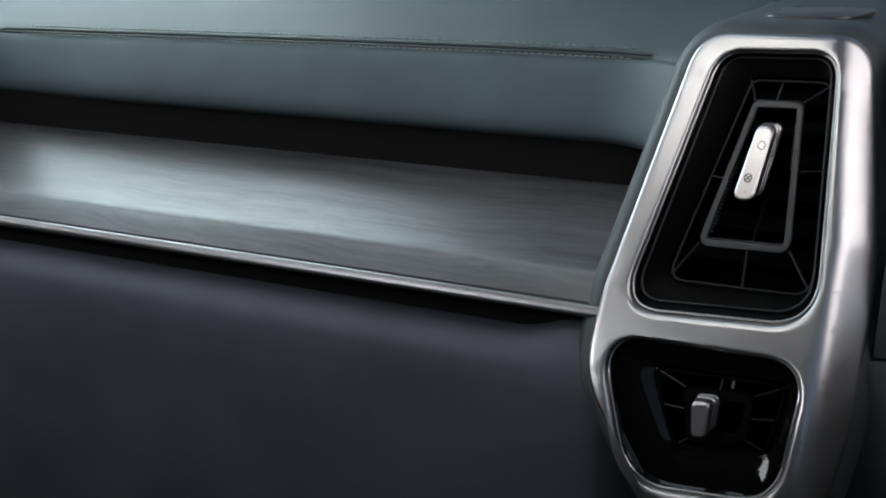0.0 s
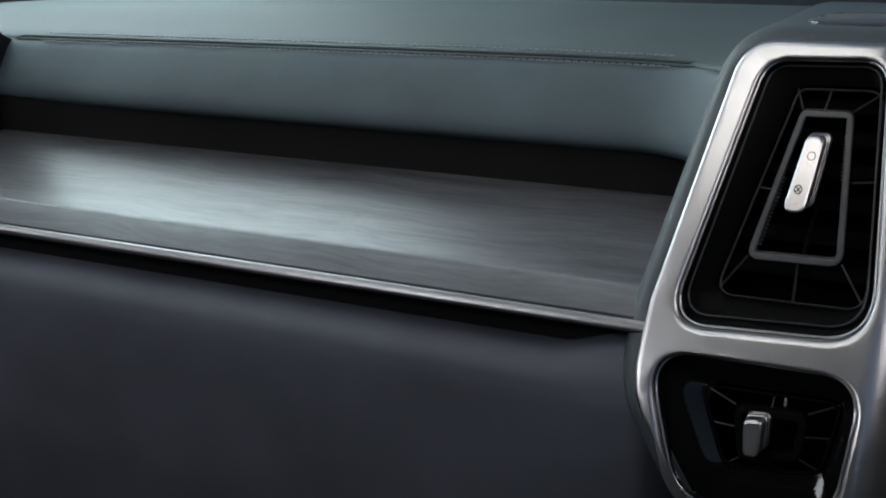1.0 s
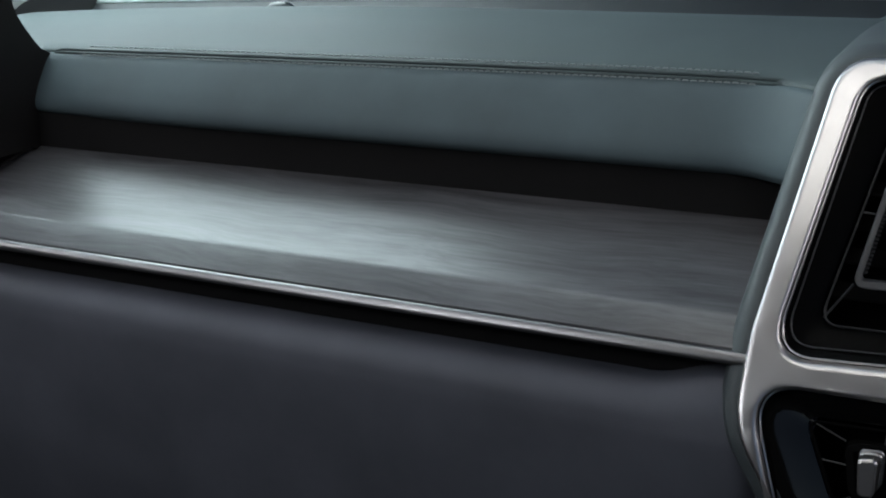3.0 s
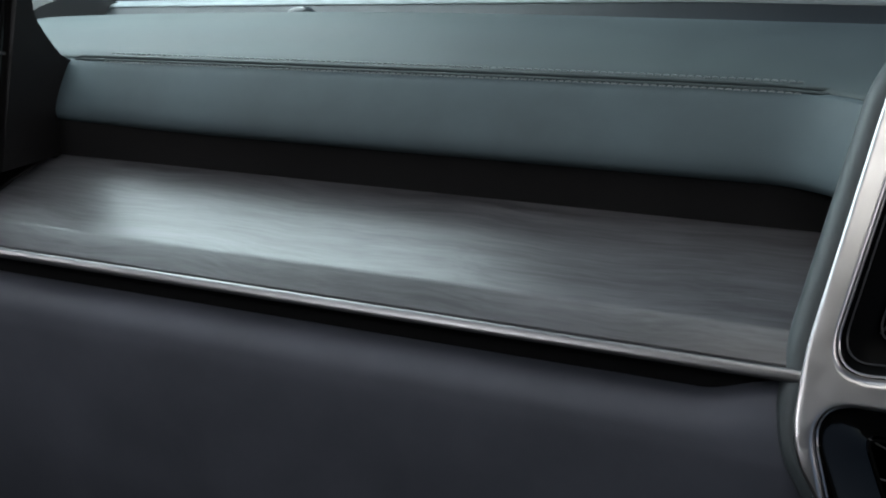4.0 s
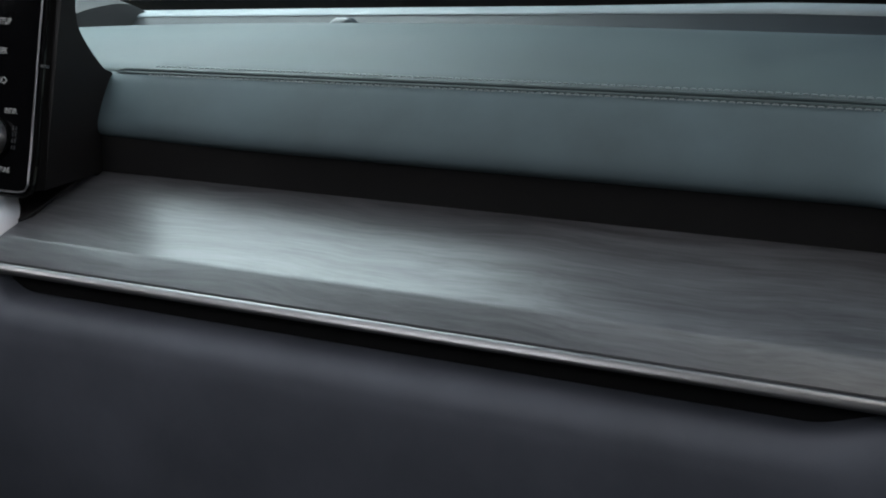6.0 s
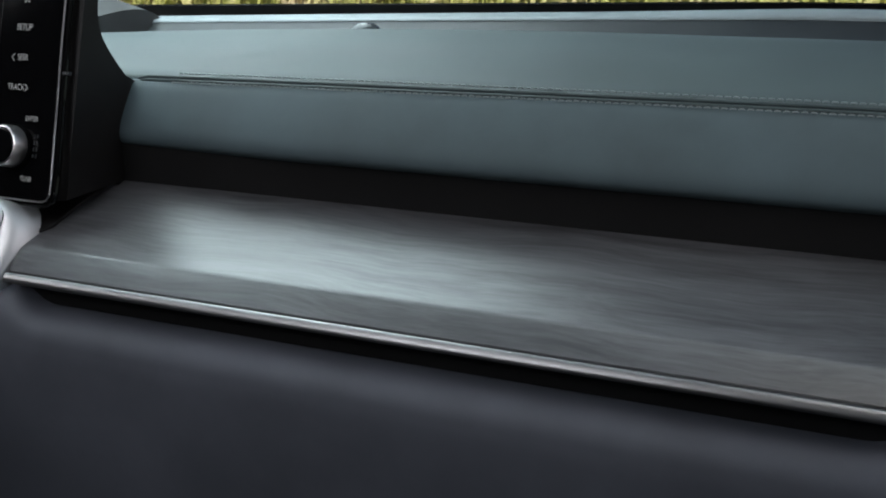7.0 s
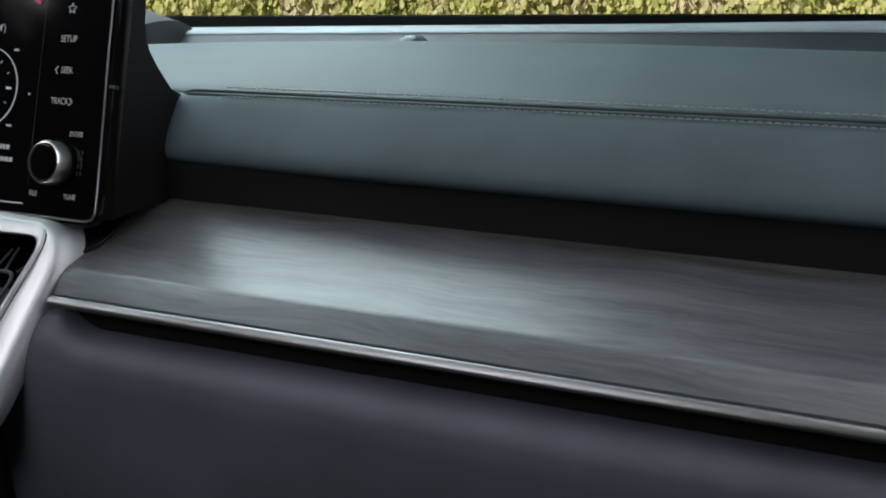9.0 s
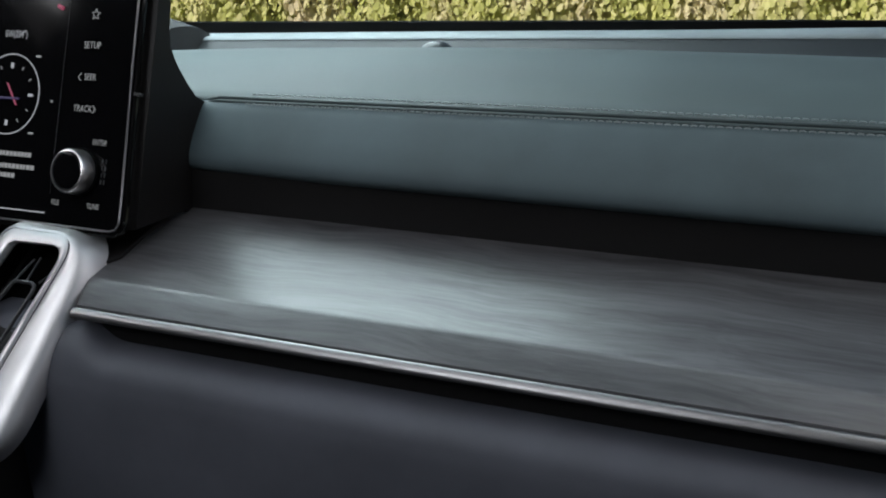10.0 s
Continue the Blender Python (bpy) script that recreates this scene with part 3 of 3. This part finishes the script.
# toothed scale along the frame's inner edges
for k in range(18):
    z = 0.9985 + k * 0.0021
    u = 0.0635 + (z - 0.9985) * 0.205
    bm = bmesh.new()
    box(bm, (u, face_y(z) + 0.0045, z), (u + 0.0016, face_y(z) + 0.008, z + 0.0009))
    part("tooth", bm, CAGE, vent)
for k in range(12):
    z = 1.036 + k * 0.0021
    u = 0.1035 - (z - 1.036) * 0.07
    bm = bmesh.new()
    box(bm, (u, face_y(z) + 0.0045, z), (u + 0.0014, face_y(z) + 0.008, z + 0.0009))
    part("tooth", bm, CAGE, vent)


def knob(corners, near, far, parent, label, zc, slope):
    """Metal slider on a plane through the face at height zc: face plate, ribbed sides."""
    def plane(z):
        return face_y(zc) + slope * (z - zc)

    bm = bmesh.new()
    left = min(c[0] for c in corners)
    slim = [(c[0] - (0.0034 if c[0] > left + 0.008 else 0.0), c[1], c[2]) for c in corners]
    base = rounded(grow(corners, 0.0002), 6, 4)
    front = rounded(slim, 6, 4)
    inner = rounded(grow(slim, -0.0011), 6, 4)
    def layer(t, inset):
        """The outline at depth share t, 0 at the foot and 1 at the face, shrunk by inset."""
        mid = Vector((sum(c[0] for c in corners) / 4, sum(c[1] for c in corners) / 4))
        out = []
        for p, q in zip(base, front):
            c = p.lerp(q, t)
            c = c + (mid - c).normalized() * inset
            out.append(Vector((c.x, plane(c.y) + far + (near + 0.0012 - far) * t, c.y)))
        return out

    # two thin plates and a thick face plate, with a dark-looking groove between each two
    loops = [layer(0.0, 0.0)]
    for a, b in ((0.0, 0.20), (0.30, 0.46), (0.56, 1.0)):
        if a:
            loops += [layer(a - 0.005, 0.0016), layer(a, 0.0003), layer(a + 0.03, 0.0)]
        loops += [layer(b - 0.03, 0.0), layer(b, 0.0003)]
        if b < 1:
            loops.append(layer(b + 0.005, 0.0016))
    loops.append([Vector((p.x, plane(p.y) + near + 0.0008, p.y)) for p in front])
    loops.append([Vector((p.x, plane(p.y) + near, p.y)) for p in inner])
    loft(bm, loops, True, True)
    return part("knob", bm, KNOB, parent, label, 18)


kn = knob([(0.0820, 1.0605, 0.0035), (0.0955, 1.0610, 0.0035), (0.0905, 1.0205, 0.005), (0.0750, 1.0200, 0.005)], -0.010, 0.006, vent, "ribbed satin metal slider", 1.041, 0.70)
for cz, cu_ in ((1.0505, 0.0865), (1.0325, 0.0822)):
    bm = bmesh.new()
    tube(bm, [Vector((cu_ + 0.0022 * math.cos(a), face_y(cz + 0.0022 * math.sin(a)) - 0.0101, cz + 0.0022 * math.sin(a))) for a in (k * math.pi / 10 for k in range(20))], 0.00028, 5, True)
    part("open_mark", bm, VANE, kn)
for s in (-1, 1):
    bm = bmesh.new()
    tube(bm, [Vector((0.0822 + 0.0014 * k, face_y(1.0325 + s * 0.0014 * k) - 0.0102, 1.0325 + s * 0.0014 * k)) for k in (-1, 0, 1)], 0.0003, 5)
    part("closed_mark", bm, VANE, kn)

for hole, nm in ((UP, "upper_lip"), (LOW, "lower_lip")):
    ring(grow(hole, -0.0012), 0.0010, 0.0007, nm, vent, SATIN)
ring(grow(UP, -0.0050), 0.0065, 0.0006, "inner_lip", vent, CAGE)

CAGE_LOW = [(0.045, 0.922, 0.004), (0.123, 0.924, 0.006), (0.116, 0.886, 0.008), (0.064, 0.881, 0.008)]
FRAME_LOW = [(0.066, 0.916, 0.005), (0.106, 0.917, 0.006), (0.104, 0.893, 0.006), (0.072, 0.888, 0.006)]
well(LOW, grow(CAGE_LOW, 0.002), 0.012, "lower_surround", vent, PIANO, "glossy black surround")
ring(CAGE_LOW, 0.011, 0.0009, "cage_rim", vent, VANE)
part("cage_frame", plate(rounded(FRAME_LOW), [rounded(grow(FRAME_LOW, -0.003))], 0.002, 0.0008, on_face(0.008), 0.008), VANE, vent, "black inner frame")
for a, b in (((0.066, 0.916), (0.046, 0.922)), ((0.106, 0.917), (0.122, 0.923)), ((0.104, 0.893), (0.115, 0.887)), ((0.072, 0.888), (0.065, 0.882)),
             ((0.106, 0.905), (0.119, 0.905)), ((0.086, 0.9165), (0.0865, 0.923)), ((0.068, 0.904), (0.054, 0.903))):
    bar(a, b, 0.008, 0.0006, "rib", vent, VANE_EDGE, off2=0.012)
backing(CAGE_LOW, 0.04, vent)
knob([(0.0735, 0.9145, 0.003), (0.0870, 0.9155, 0.003), (0.0870, 0.8960, 0.003), (0.0755, 0.8955, 0.003)], -0.008, 0.008, vent, "small satin metal slider", 0.905, 0.30)

bm = bmesh.new()
box(bm, (0.0925, face_y(0.9215) + 0.006, 0.9195), (0.0937, face_y(0.9215) + 0.009, 0.9235))
part("index_mark", bm, THREAD, vent, "small pale index mark")
for k in range(5):
    z = 0.899 + k * 0.003
    bm = bmesh.new()
    box(bm, (0.0690, face_y(z) + 0.006, z), (0.0702, face_y(z) + 0.009, z + 0.0013))
    part("tooth", bm, CAGE, vent)

# moulded pod that carries the bezel, rounded into the dashboard
bm = bmesh.new()
loops = []
POD_OUT = [(x, min(z, 1.1075), r) for x, z, r in OUT]
for d, w in ((-0.004, 0.0050), (0.002, 0.0035), (0.0050, 0.0040), (0.0085, 0.006), (0.0115, 0.012), (0.0125, 0.022), (0.0125, 0.30)):
    pts = []
    for p in rounded(grow(POD_OUT, d)):
        q = wrapped(p.x, p.y, -w)
        pts.append(Vector((q.x, min(q.y, 0.42), q.z)))
    loops.append(pts)
loft(bm, loops)
part("vent_pod", bm, POD, dash, "dark grey moulded pod around the side air vent")

# outer end of the dashboard beside the door
bm = bmesh.new()
end_profile = smooth_curve([(0.022, 0.9385), (0.024, 0.96), (0.035, 0.99), (0.075, 1.05), (0.11, 1.095), (0.135, 1.112)], 4)
prism(bm, end_profile + [(0.40, 1.112), (0.40, 0.9385)], stations(0.165, 0.295, 0.03), lambda x, y, z: (x, y + 0.25 * max(0, x - 0.18), z))
cap = thing("dash_end_cap", "black end cap of the dashboard beside the doorway", "end cap")
part("upper_cover", bm, POD, cap)
bm = bmesh.new()
prism(bm, [(0.020, 0.9365), (0.016, 0.93), (0.014, 0.85), (0.02, 0.70), (0.40, 0.70), (0.40, 0.9365)], stations(0.16, 0.295, 0.03), lambda x, y, z: (x, y + 0.25 * max(0, x - 0.18), z))
part("lower_cover", bm, POD, cap)

# glossy speaker trim on the dashboard top beside the pod
bm = bmesh.new()
tw = rounded([(0.062, 0.150, 0.02), (0.118, 0.150, 0.02), (0.135, 0.230, 0.02), (0.075, 0.230, 0.02)], 8, 6)
loft(bm, [[Vector((p.x, p.y, 1.118)) for p in tw], [Vector((p.x, p.y, 1.1205 + 0.02 * (p.y - 0.15))) for p in tw],
          [Vector((0.097 + (p.x - 0.097) * 0.94, 0.19 + (p.y - 0.19) * 0.94, 1.1215 + 0.02 * (p.y - 0.15))) for p in tw]], True, True)
sp = tagged(part("speaker_trim", bm, CAGE), "glossy black speaker trim with a satin rim on the dashboard top", "speaker")
bm = bmesh.new()
tube(bm, [Vector((p.x, p.y, 1.1202 + 0.02 * (p.y - 0.15))) for p in tw], 0.0016, 8, True)
part("rim", bm, SENSOR, sp, "satin rim")

# ---- centre screen ----
screen = thing("centre_screen", "black glass infotainment screen with buttons and a knob", "screen")


def on_screen(u, v, w=0.0):
    """u across from the screen's inner edge at x = -0.66, v up from z = 1.0, w towards the viewer."""
    return Vector((-0.66 + u, 0.046 + 0.29 * v - 0.96 * w, 1.0 + v + 0.28 * w))


bm = bmesh.new()
side = [(0.053, 0.9975), (0.0535, 1.000), (0.0955, 1.145), (0.112, 1.205), (0.124, 1.205), (0.117, 1.165), (0.1125, 1.140), (0.1130, 1.128), (0.1165, 1.1195), (0.1215, 1.1120), (0.1275, 1.1045), (0.1345, 1.0965), (0.1430, 1.088), (0.165, 1.078), (0.20, 1.05), (0.20, 0.985), (0.122, 0.985), (0.121, 1.000)]


def shroud_warp(x, y, z):
    k = max(0.0, x + 0.668) / 0.014
    if k > 0:
        return (x, 0.11 + (y - 0.11) * (1 - 0.10 * k * k), z)
    return (x, y, z)


prism(bm, side, stations(-1.05, -0.668, 0.06) + [-0.664, -0.660, -0.657, -0.654], shroud_warp)
part("housing", bm, SHROUD, screen, "black moulded housing")
glass_edge = [(-0.36, -0.0015, 0.006), (0.0, -0.0015, 0.007), (-0.0055, 0.205, 0.01), (-0.36, 0.205, 0.01)]
part("glass", plate(rounded(glass_edge), [], 0.0008, 0.0006, lambda u, v, w: on_screen(u, v, w), 0), GLASS_BLACK, screen, "black glass front")
bm = bmesh.new()
tube(bm, [on_screen(u, v, 0.001) for u, v in ((-0.30, -0.0025), (-0.06, -0.0025), (-0.008, -0.0025), (-0.002, -0.0010), (0.0008, 0.004), (0.0005, 0.02), (-0.001, 0.06), (-0.0035, 0.12), (-0.0055, 0.20))], 0.0009, 8)
part("edge_trim", bm, STRIP, screen, "thin bright edge trim")
# black rim between glass and housing; its black also stands in for a shadow gap
bm = bmesh.new()
tube(bm, [on_screen(u, v, -0.0015) for u, v in ((-0.30, -0.0055), (-0.06, -0.0055), (-0.004, -0.0050), (0.0030, -0.0010), (0.0042, 0.006), (0.0040, 0.02), (0.0025, 0.06), (0.0002, 0.12), (-0.0020, 0.20))], 0.0021, 8)
part("rim", bm, PIANO, screen, "glossy black rim, also standing in for the shadow gap")
# small block added in place of a notch beside the glass
bm = bmesh.new()
box(bm, (0, 0, 0), (1, 1, 1))
for vv in bm.verts:
    vv.co = on_screen(0.0012 + 0.0050 * vv.co.x, 0.0950 + 0.0022 * vv.co.z, -0.003 + 0.005 * (1 - vv.co.y))
part("rim_notch", bm, CAGE, screen, "small grey block standing in for a notch in the rim")
LIFT = 0.0022
for text, u, v, s in (("SETUP", -0.042, 0.1292, 0.0072), ("SEEK", -0.0405, 0.1061, 0.0068), ("TRACK", -0.0445, 0.0831, 0.0068), ("ENTER", -0.0245, 0.0596, 0.0056),
                      ("FILE", -0.0605, 0.0138, 0.0056), ("TUNE", -0.0245, 0.0136, 0.0056)):
    words(text, s, LABEL, screen, "button_label", lambda a, b, u=u, v=v: on_screen(u + a * 0.80, v + b, LIFT))


def polyline(points, r, material, name="line", parent=screen, closed=False):
    bm = bmesh.new()
    tube(bm, [on_screen(u, v, LIFT) for u, v in points], r, 5, closed)
    return part(name, bm, material, parent)


polyline([(-0.0495, 0.1088), (-0.0520, 0.1061), (-0.0495, 0.1034)], 0.0004, LABEL, "seek_arrow")
polyline([(-0.0350, 0.0858), (-0.0325, 0.0831), (-0.0350, 0.0804)], 0.0004, LABEL, "track_arrow")
polyline([(-0.042 + r * math.sin(a), 0.1517 + r * math.cos(a)) for k in range(10) for r, a in ((0.0042 if k % 2 == 0 else 0.0019, k * math.pi / 5),)], 0.0004, LABEL, "star_mark", closed=True)
polyline([(-0.0665, 0.02), (-0.0680, 0.20)], 0.0002, CAGE, "display_edge")
polyline([(-0.30, 0.0045), (-0.0700, 0.0055)], 0.0005, DISPLAY, "display_line")
# compass dial on the display
GC = (-0.1185, 0.0905)
polyline([(GC[0] + 0.030 * math.cos(a), GC[1] + 0.030 * math.sin(a)) for a in (k * math.pi / 32 for k in range(64))], 0.00045, DISPLAY, "dial_ring", closed=True)
for k in range(12):
    a = k * math.pi / 6
    big = k % 3 == 0
    r0 = 0.0195 if big else 0.021
    polyline([(GC[0] + r0 * math.cos(a), GC[1] + r0 * math.sin(a)), (GC[0] + 0.0235 * math.cos(a), GC[1] + 0.0235 * math.sin(a))], 0.0011 if big else 0.0004, DISPLAY if big else LABEL, "dial_mark")
polyline([(GC[0] - 0.003, GC[1] + 0.008), (GC[0] + 0.008, GC[1] - 0.008)], 0.0007, RED, "dial_needle")
polyline([(GC[0] - 0.02, GC[1] - 0.003), (GC[0] + 0.010, GC[1] - 0.003)], 0.0010, BLUE, "dial_shade")
for du, dv in ((0.0235, 0.029), (0.024, -0.028)):
    polyline([(GC[0] + du, GC[1] + dv), (GC[0] + du + 0.004, GC[1] + dv)], 0.0009, LABEL, "scale_mark")
polyline([(-0.0752, 0.0862), (-0.0752, 0.0878)], 0.0008, LABEL, "page_mark")
polyline([(-0.079, 0.1575), (-0.074, 0.1555)], 0.0016, RED, "red_icon")
words("SW(234°)", 0.0075, DISPLAY, screen, "heading_text", lambda a, b: on_screen(-0.118 + a * 0.75, 0.1354 + b, LIFT))
for v, a, b in ((0.0463, -0.135, -0.090), (0.0371, -0.135, -0.088), (0.0302, -0.135, -0.104)):
    u = a
    while u < b:
        w = 0.0026 + 0.0018 * ((u * 913) % 1)
        bm = bmesh.new()
        box(bm, (0, 0, 0), (1, 1, 1))
        for vv in bm.verts:
            vv.co = on_screen(u + vv.co.x * (w - 0.0009), v - 0.0017 + 0.0034 * vv.co.z, LIFT - 0.0004 + 0.0004 * (1 - vv.co.y))
        part("text_bar", bm, LABEL, screen)
        u += w


def turned(name, rings, center, material, parent, label="", sides=40, knurl=0.0, lid=True):
    """A turned part standing on the screen: rings of (height, radius)."""
    bm = bmesh.new()
    loops = []
    for h, r in rings:
        loops.append([on_screen(center[0] + (r + (knurl if k % 2 else 0)) * math.cos(2 * math.pi * k / sides), center[1] + (r + (knurl if k % 2 else 0)) * math.sin(2 * math.pi * k / sides), h) for k in range(sides)])
    loft(bm, loops, True, lid)
    return part(name, bm, material, parent, label, 40)


KC = (-0.0400, 0.0372)
dial = turned("tune_knob", [(0.001, 0.0178), (0.004, 0.0178), (0.0042, 0.0168)], KC, VANE, screen, "knurled metal tuning knob")
turned("ring", [(0.003, 0.0160), (0.0150, 0.0156), (0.0165, 0.0148), (0.0168, 0.0138), (0.0140, 0.0132)], KC, KNOB, dial, "knurled bright metal ring", 80, 0.0003, False)
turned("cap", [(0.0120, 0.0131), (0.0160, 0.0131), (0.0164, 0.0122), (0.0158, 0.0060)], KC, GLASS_BLACK, dial, "black cap")
for du in (0.0205, 0.0235):
    for dv in (-0.007, -0.002, 0.003, 0.008):
        polyline([(KC[0] + du, KC[1] + dv), (KC[0] + du, KC[1] + dv + 0.003)], 0.0005, CAGE, "knob_mark")

# ---- centre air vent ----
cvent = thing("centre_air_vent", "satin aluminium framed air vent below the screen", "air vent")


def centre_loop(corners, off):
    """Rounded corners laid on the sloping face of the vent; off runs forward, away from the viewer."""
    return [Vector((p.x, 0.034 + 0.7 * (p.y - 0.995) + off, p.y)) for p in rounded(corners, 8, 14)]


CHOLE = [(-0.745, 0.9868, 0.008), (-0.6925, 0.9878, 0.009), (-0.7345, 0.862, 0.012), (-0.800, 0.862, 0.012)]
CRING = [(-0.7545, 0.9955, 0.013), (-0.6855, 0.9955, 0.014), (-0.7290, 0.852, 0.016), (-0.812, 0.852, 0.016)]
CMID = [(-0.7555, 0.9970, 0.014), (-0.6765, 0.9955, 0.022), (-0.7060, 0.846, 0.03), (-0.818, 0.846, 0.016)]
CEDGE = [(-0.7570, 0.9985, 0.014), (-0.6665, 0.9945, 0.030), (-0.6930, 0.840, 0.04), (-0.826, 0.840, 0.016)]
CBACK = [(-0.7570, 0.9985, 0.014), (-0.6650, 0.9935, 0.030), (-0.6920, 0.838, 0.04), (-0.828, 0.838, 0.016)]


bm = bmesh.new()
loft(bm, [centre_loop(grow(CHOLE, -0.0006), 0.004), centre_loop(CHOLE, -0.0030), centre_loop(grow(CHOLE, 0.0012), -0.0045), centre_loop(grow(CHOLE, 0.0040), -0.0050),
          centre_loop(grow(CRING, -0.0012), -0.0042), centre_loop(CRING, -0.0022)])
part("inner_ring", bm, SATIN_SOFT, cvent, "bright satin ring round the opening", 50)
bm = bmesh.new()
loft(bm, [centre_loop(grow(CRING, -0.002), 0.004), centre_loop(grow(CRING, 0.0002), -0.0012), centre_loop(grow(CRING, 0.0014), -0.0026), centre_loop([tuple((a + b) / 2 for a, b in zip(p, q)) for p, q in zip(CRING, CMID)], -0.0034), centre_loop(CMID, -0.0026),
          centre_loop([tuple((a + b) / 2 for a, b in zip(p, q)) for p, q in zip(CMID, CEDGE)], 0.0006), centre_loop(CEDGE, 0.0060), centre_loop(CBACK, 0.0250)])
part("bezel", bm, SATIN_SOFT, cvent, "satin aluminium bezel", 60)
bm = bmesh.new()
loft(bm, [centre_loop(grow(CHOLE, 0.0004), 0.003), centre_loop(CHOLE, 0.004), centre_loop(grow(CHOLE, -0.0015), 0.012), centre_loop(grow(CHOLE, -0.004), 0.022)])
part("surround", bm, FUNNEL, cvent, "black surround, dulled to leave out reflections")
bm = bmesh.new()
tube(bm, centre_loop(grow(CHOLE, -0.0014), 0.0020), 0.0007, 8, True)
part("lip", bm, STRIP, cvent, "thin bright lip")
CCAGE = [(-0.7335, 0.9605, 0.005), (-0.7105, 0.9610, 0.005), (-0.7440, 0.872, 0.006), (-0.785, 0.872, 0.006)]
bm = bmesh.new()
tube(bm, centre_loop(CCAGE, 0.0030), 0.0015, 8, True)
part("cage_frame", bm, CAGE, cvent, "dark grey inner frame")
for a, b in (((-0.7105, 0.961), (-0.7010, 0.9705)), ((-0.7225, 0.961), (-0.7235, 0.9745)), ((-0.7335, 0.9605), (-0.7290, 0.9730)), ((-0.722, 0.930), (-0.7105, 0.932)), ((-0.743, 0.940), (-0.752, 0.941))):
    bm = bmesh.new()
    tube(bm, [Vector((a[0] + (b[0] - a[0]) * k / 4, 0.034 + 0.7 * (a[1] + (b[1] - a[1]) * k / 4 - 0.995) + 0.004 + 0.002 * k, a[1] + (b[1] - a[1]) * k / 4)) for k in range(5)], 0.0009, 6)
    part("rib", bm, CAGE, cvent)
# sheet closing this duct too, near-black in place of shade
bm = bmesh.new()
loft(bm, [centre_loop(grow(CHOLE, 0.004), 0.040), centre_loop(grow(CHOLE, 0.004), 0.050)], True, True)
part("duct_back", bm, DUCT_SHADE, cvent, "sheet closing the duct, painted black for the shade inside")
# moulded corner piece between the bezel, the screen housing and the wood shelf
bm = bmesh.new()
CORNER = rounded([(-0.695, 0.070, 0.004), (-0.688, 0.124, 0.006), (-0.6600, 0.128, 0.004), (-0.6650, 0.085, 0.02), (-0.6640, 0.052, 0.008), (-0.674, 0.040, 0.004), (-0.692, 0.044, 0.004)], 6, 4)
loft(bm, [[Vector((p.x, p.y, 0.9560 + 0.32 * (p.y - 0.023))) for p in CORNER], [Vector((p.x, p.y, 0.9678 + 0.32 * (p.y - 0.023))) for p in CORNER],
          [Vector((-0.69 + (p.x + 0.69) * 0.96, 0.07 + (p.y - 0.07) * 0.97, 0.9690 + 0.32 * (p.y - 0.023))) for p in CORNER]], True, True)
part("corner_piece", bm, SHROUD, dash, "dark grey moulded corner piece")
# console flank below the centre vent
bm = bmesh.new()
prism(bm, [(0.012, 0.935), (-0.010, 0.92), (-0.050, 0.86), (-0.07, 0.80), (-0.07, 0.45), (0.35, 0.45), (0.35, 0.935)], stations(-1.0, -0.715, 0.05))
tagged(part("centre_console", bm, SHROUD), "black centre console below the air vent", "console")

# driver side hood of the dashboard, beyond the screen
bm = bmesh.new()
prism(bm, smooth_curve([(0.30, 1.08), (0.34, 1.125), (0.40, 1.142), (0.46, 1.140), (0.52, 1.10)], 5) + [(0.52, 1.06), (0.30, 1.06)], stations(-1.38, -0.885, 0.015),
      lambda x, y, z: (x, y, 1.06 + (z - 1.06) * min(1.0, max(0.52, 0.66 + (-0.86 - x) * 3.4))))
part("instrument_hood", bm, TRIM, dash, "grey hood before the driver")
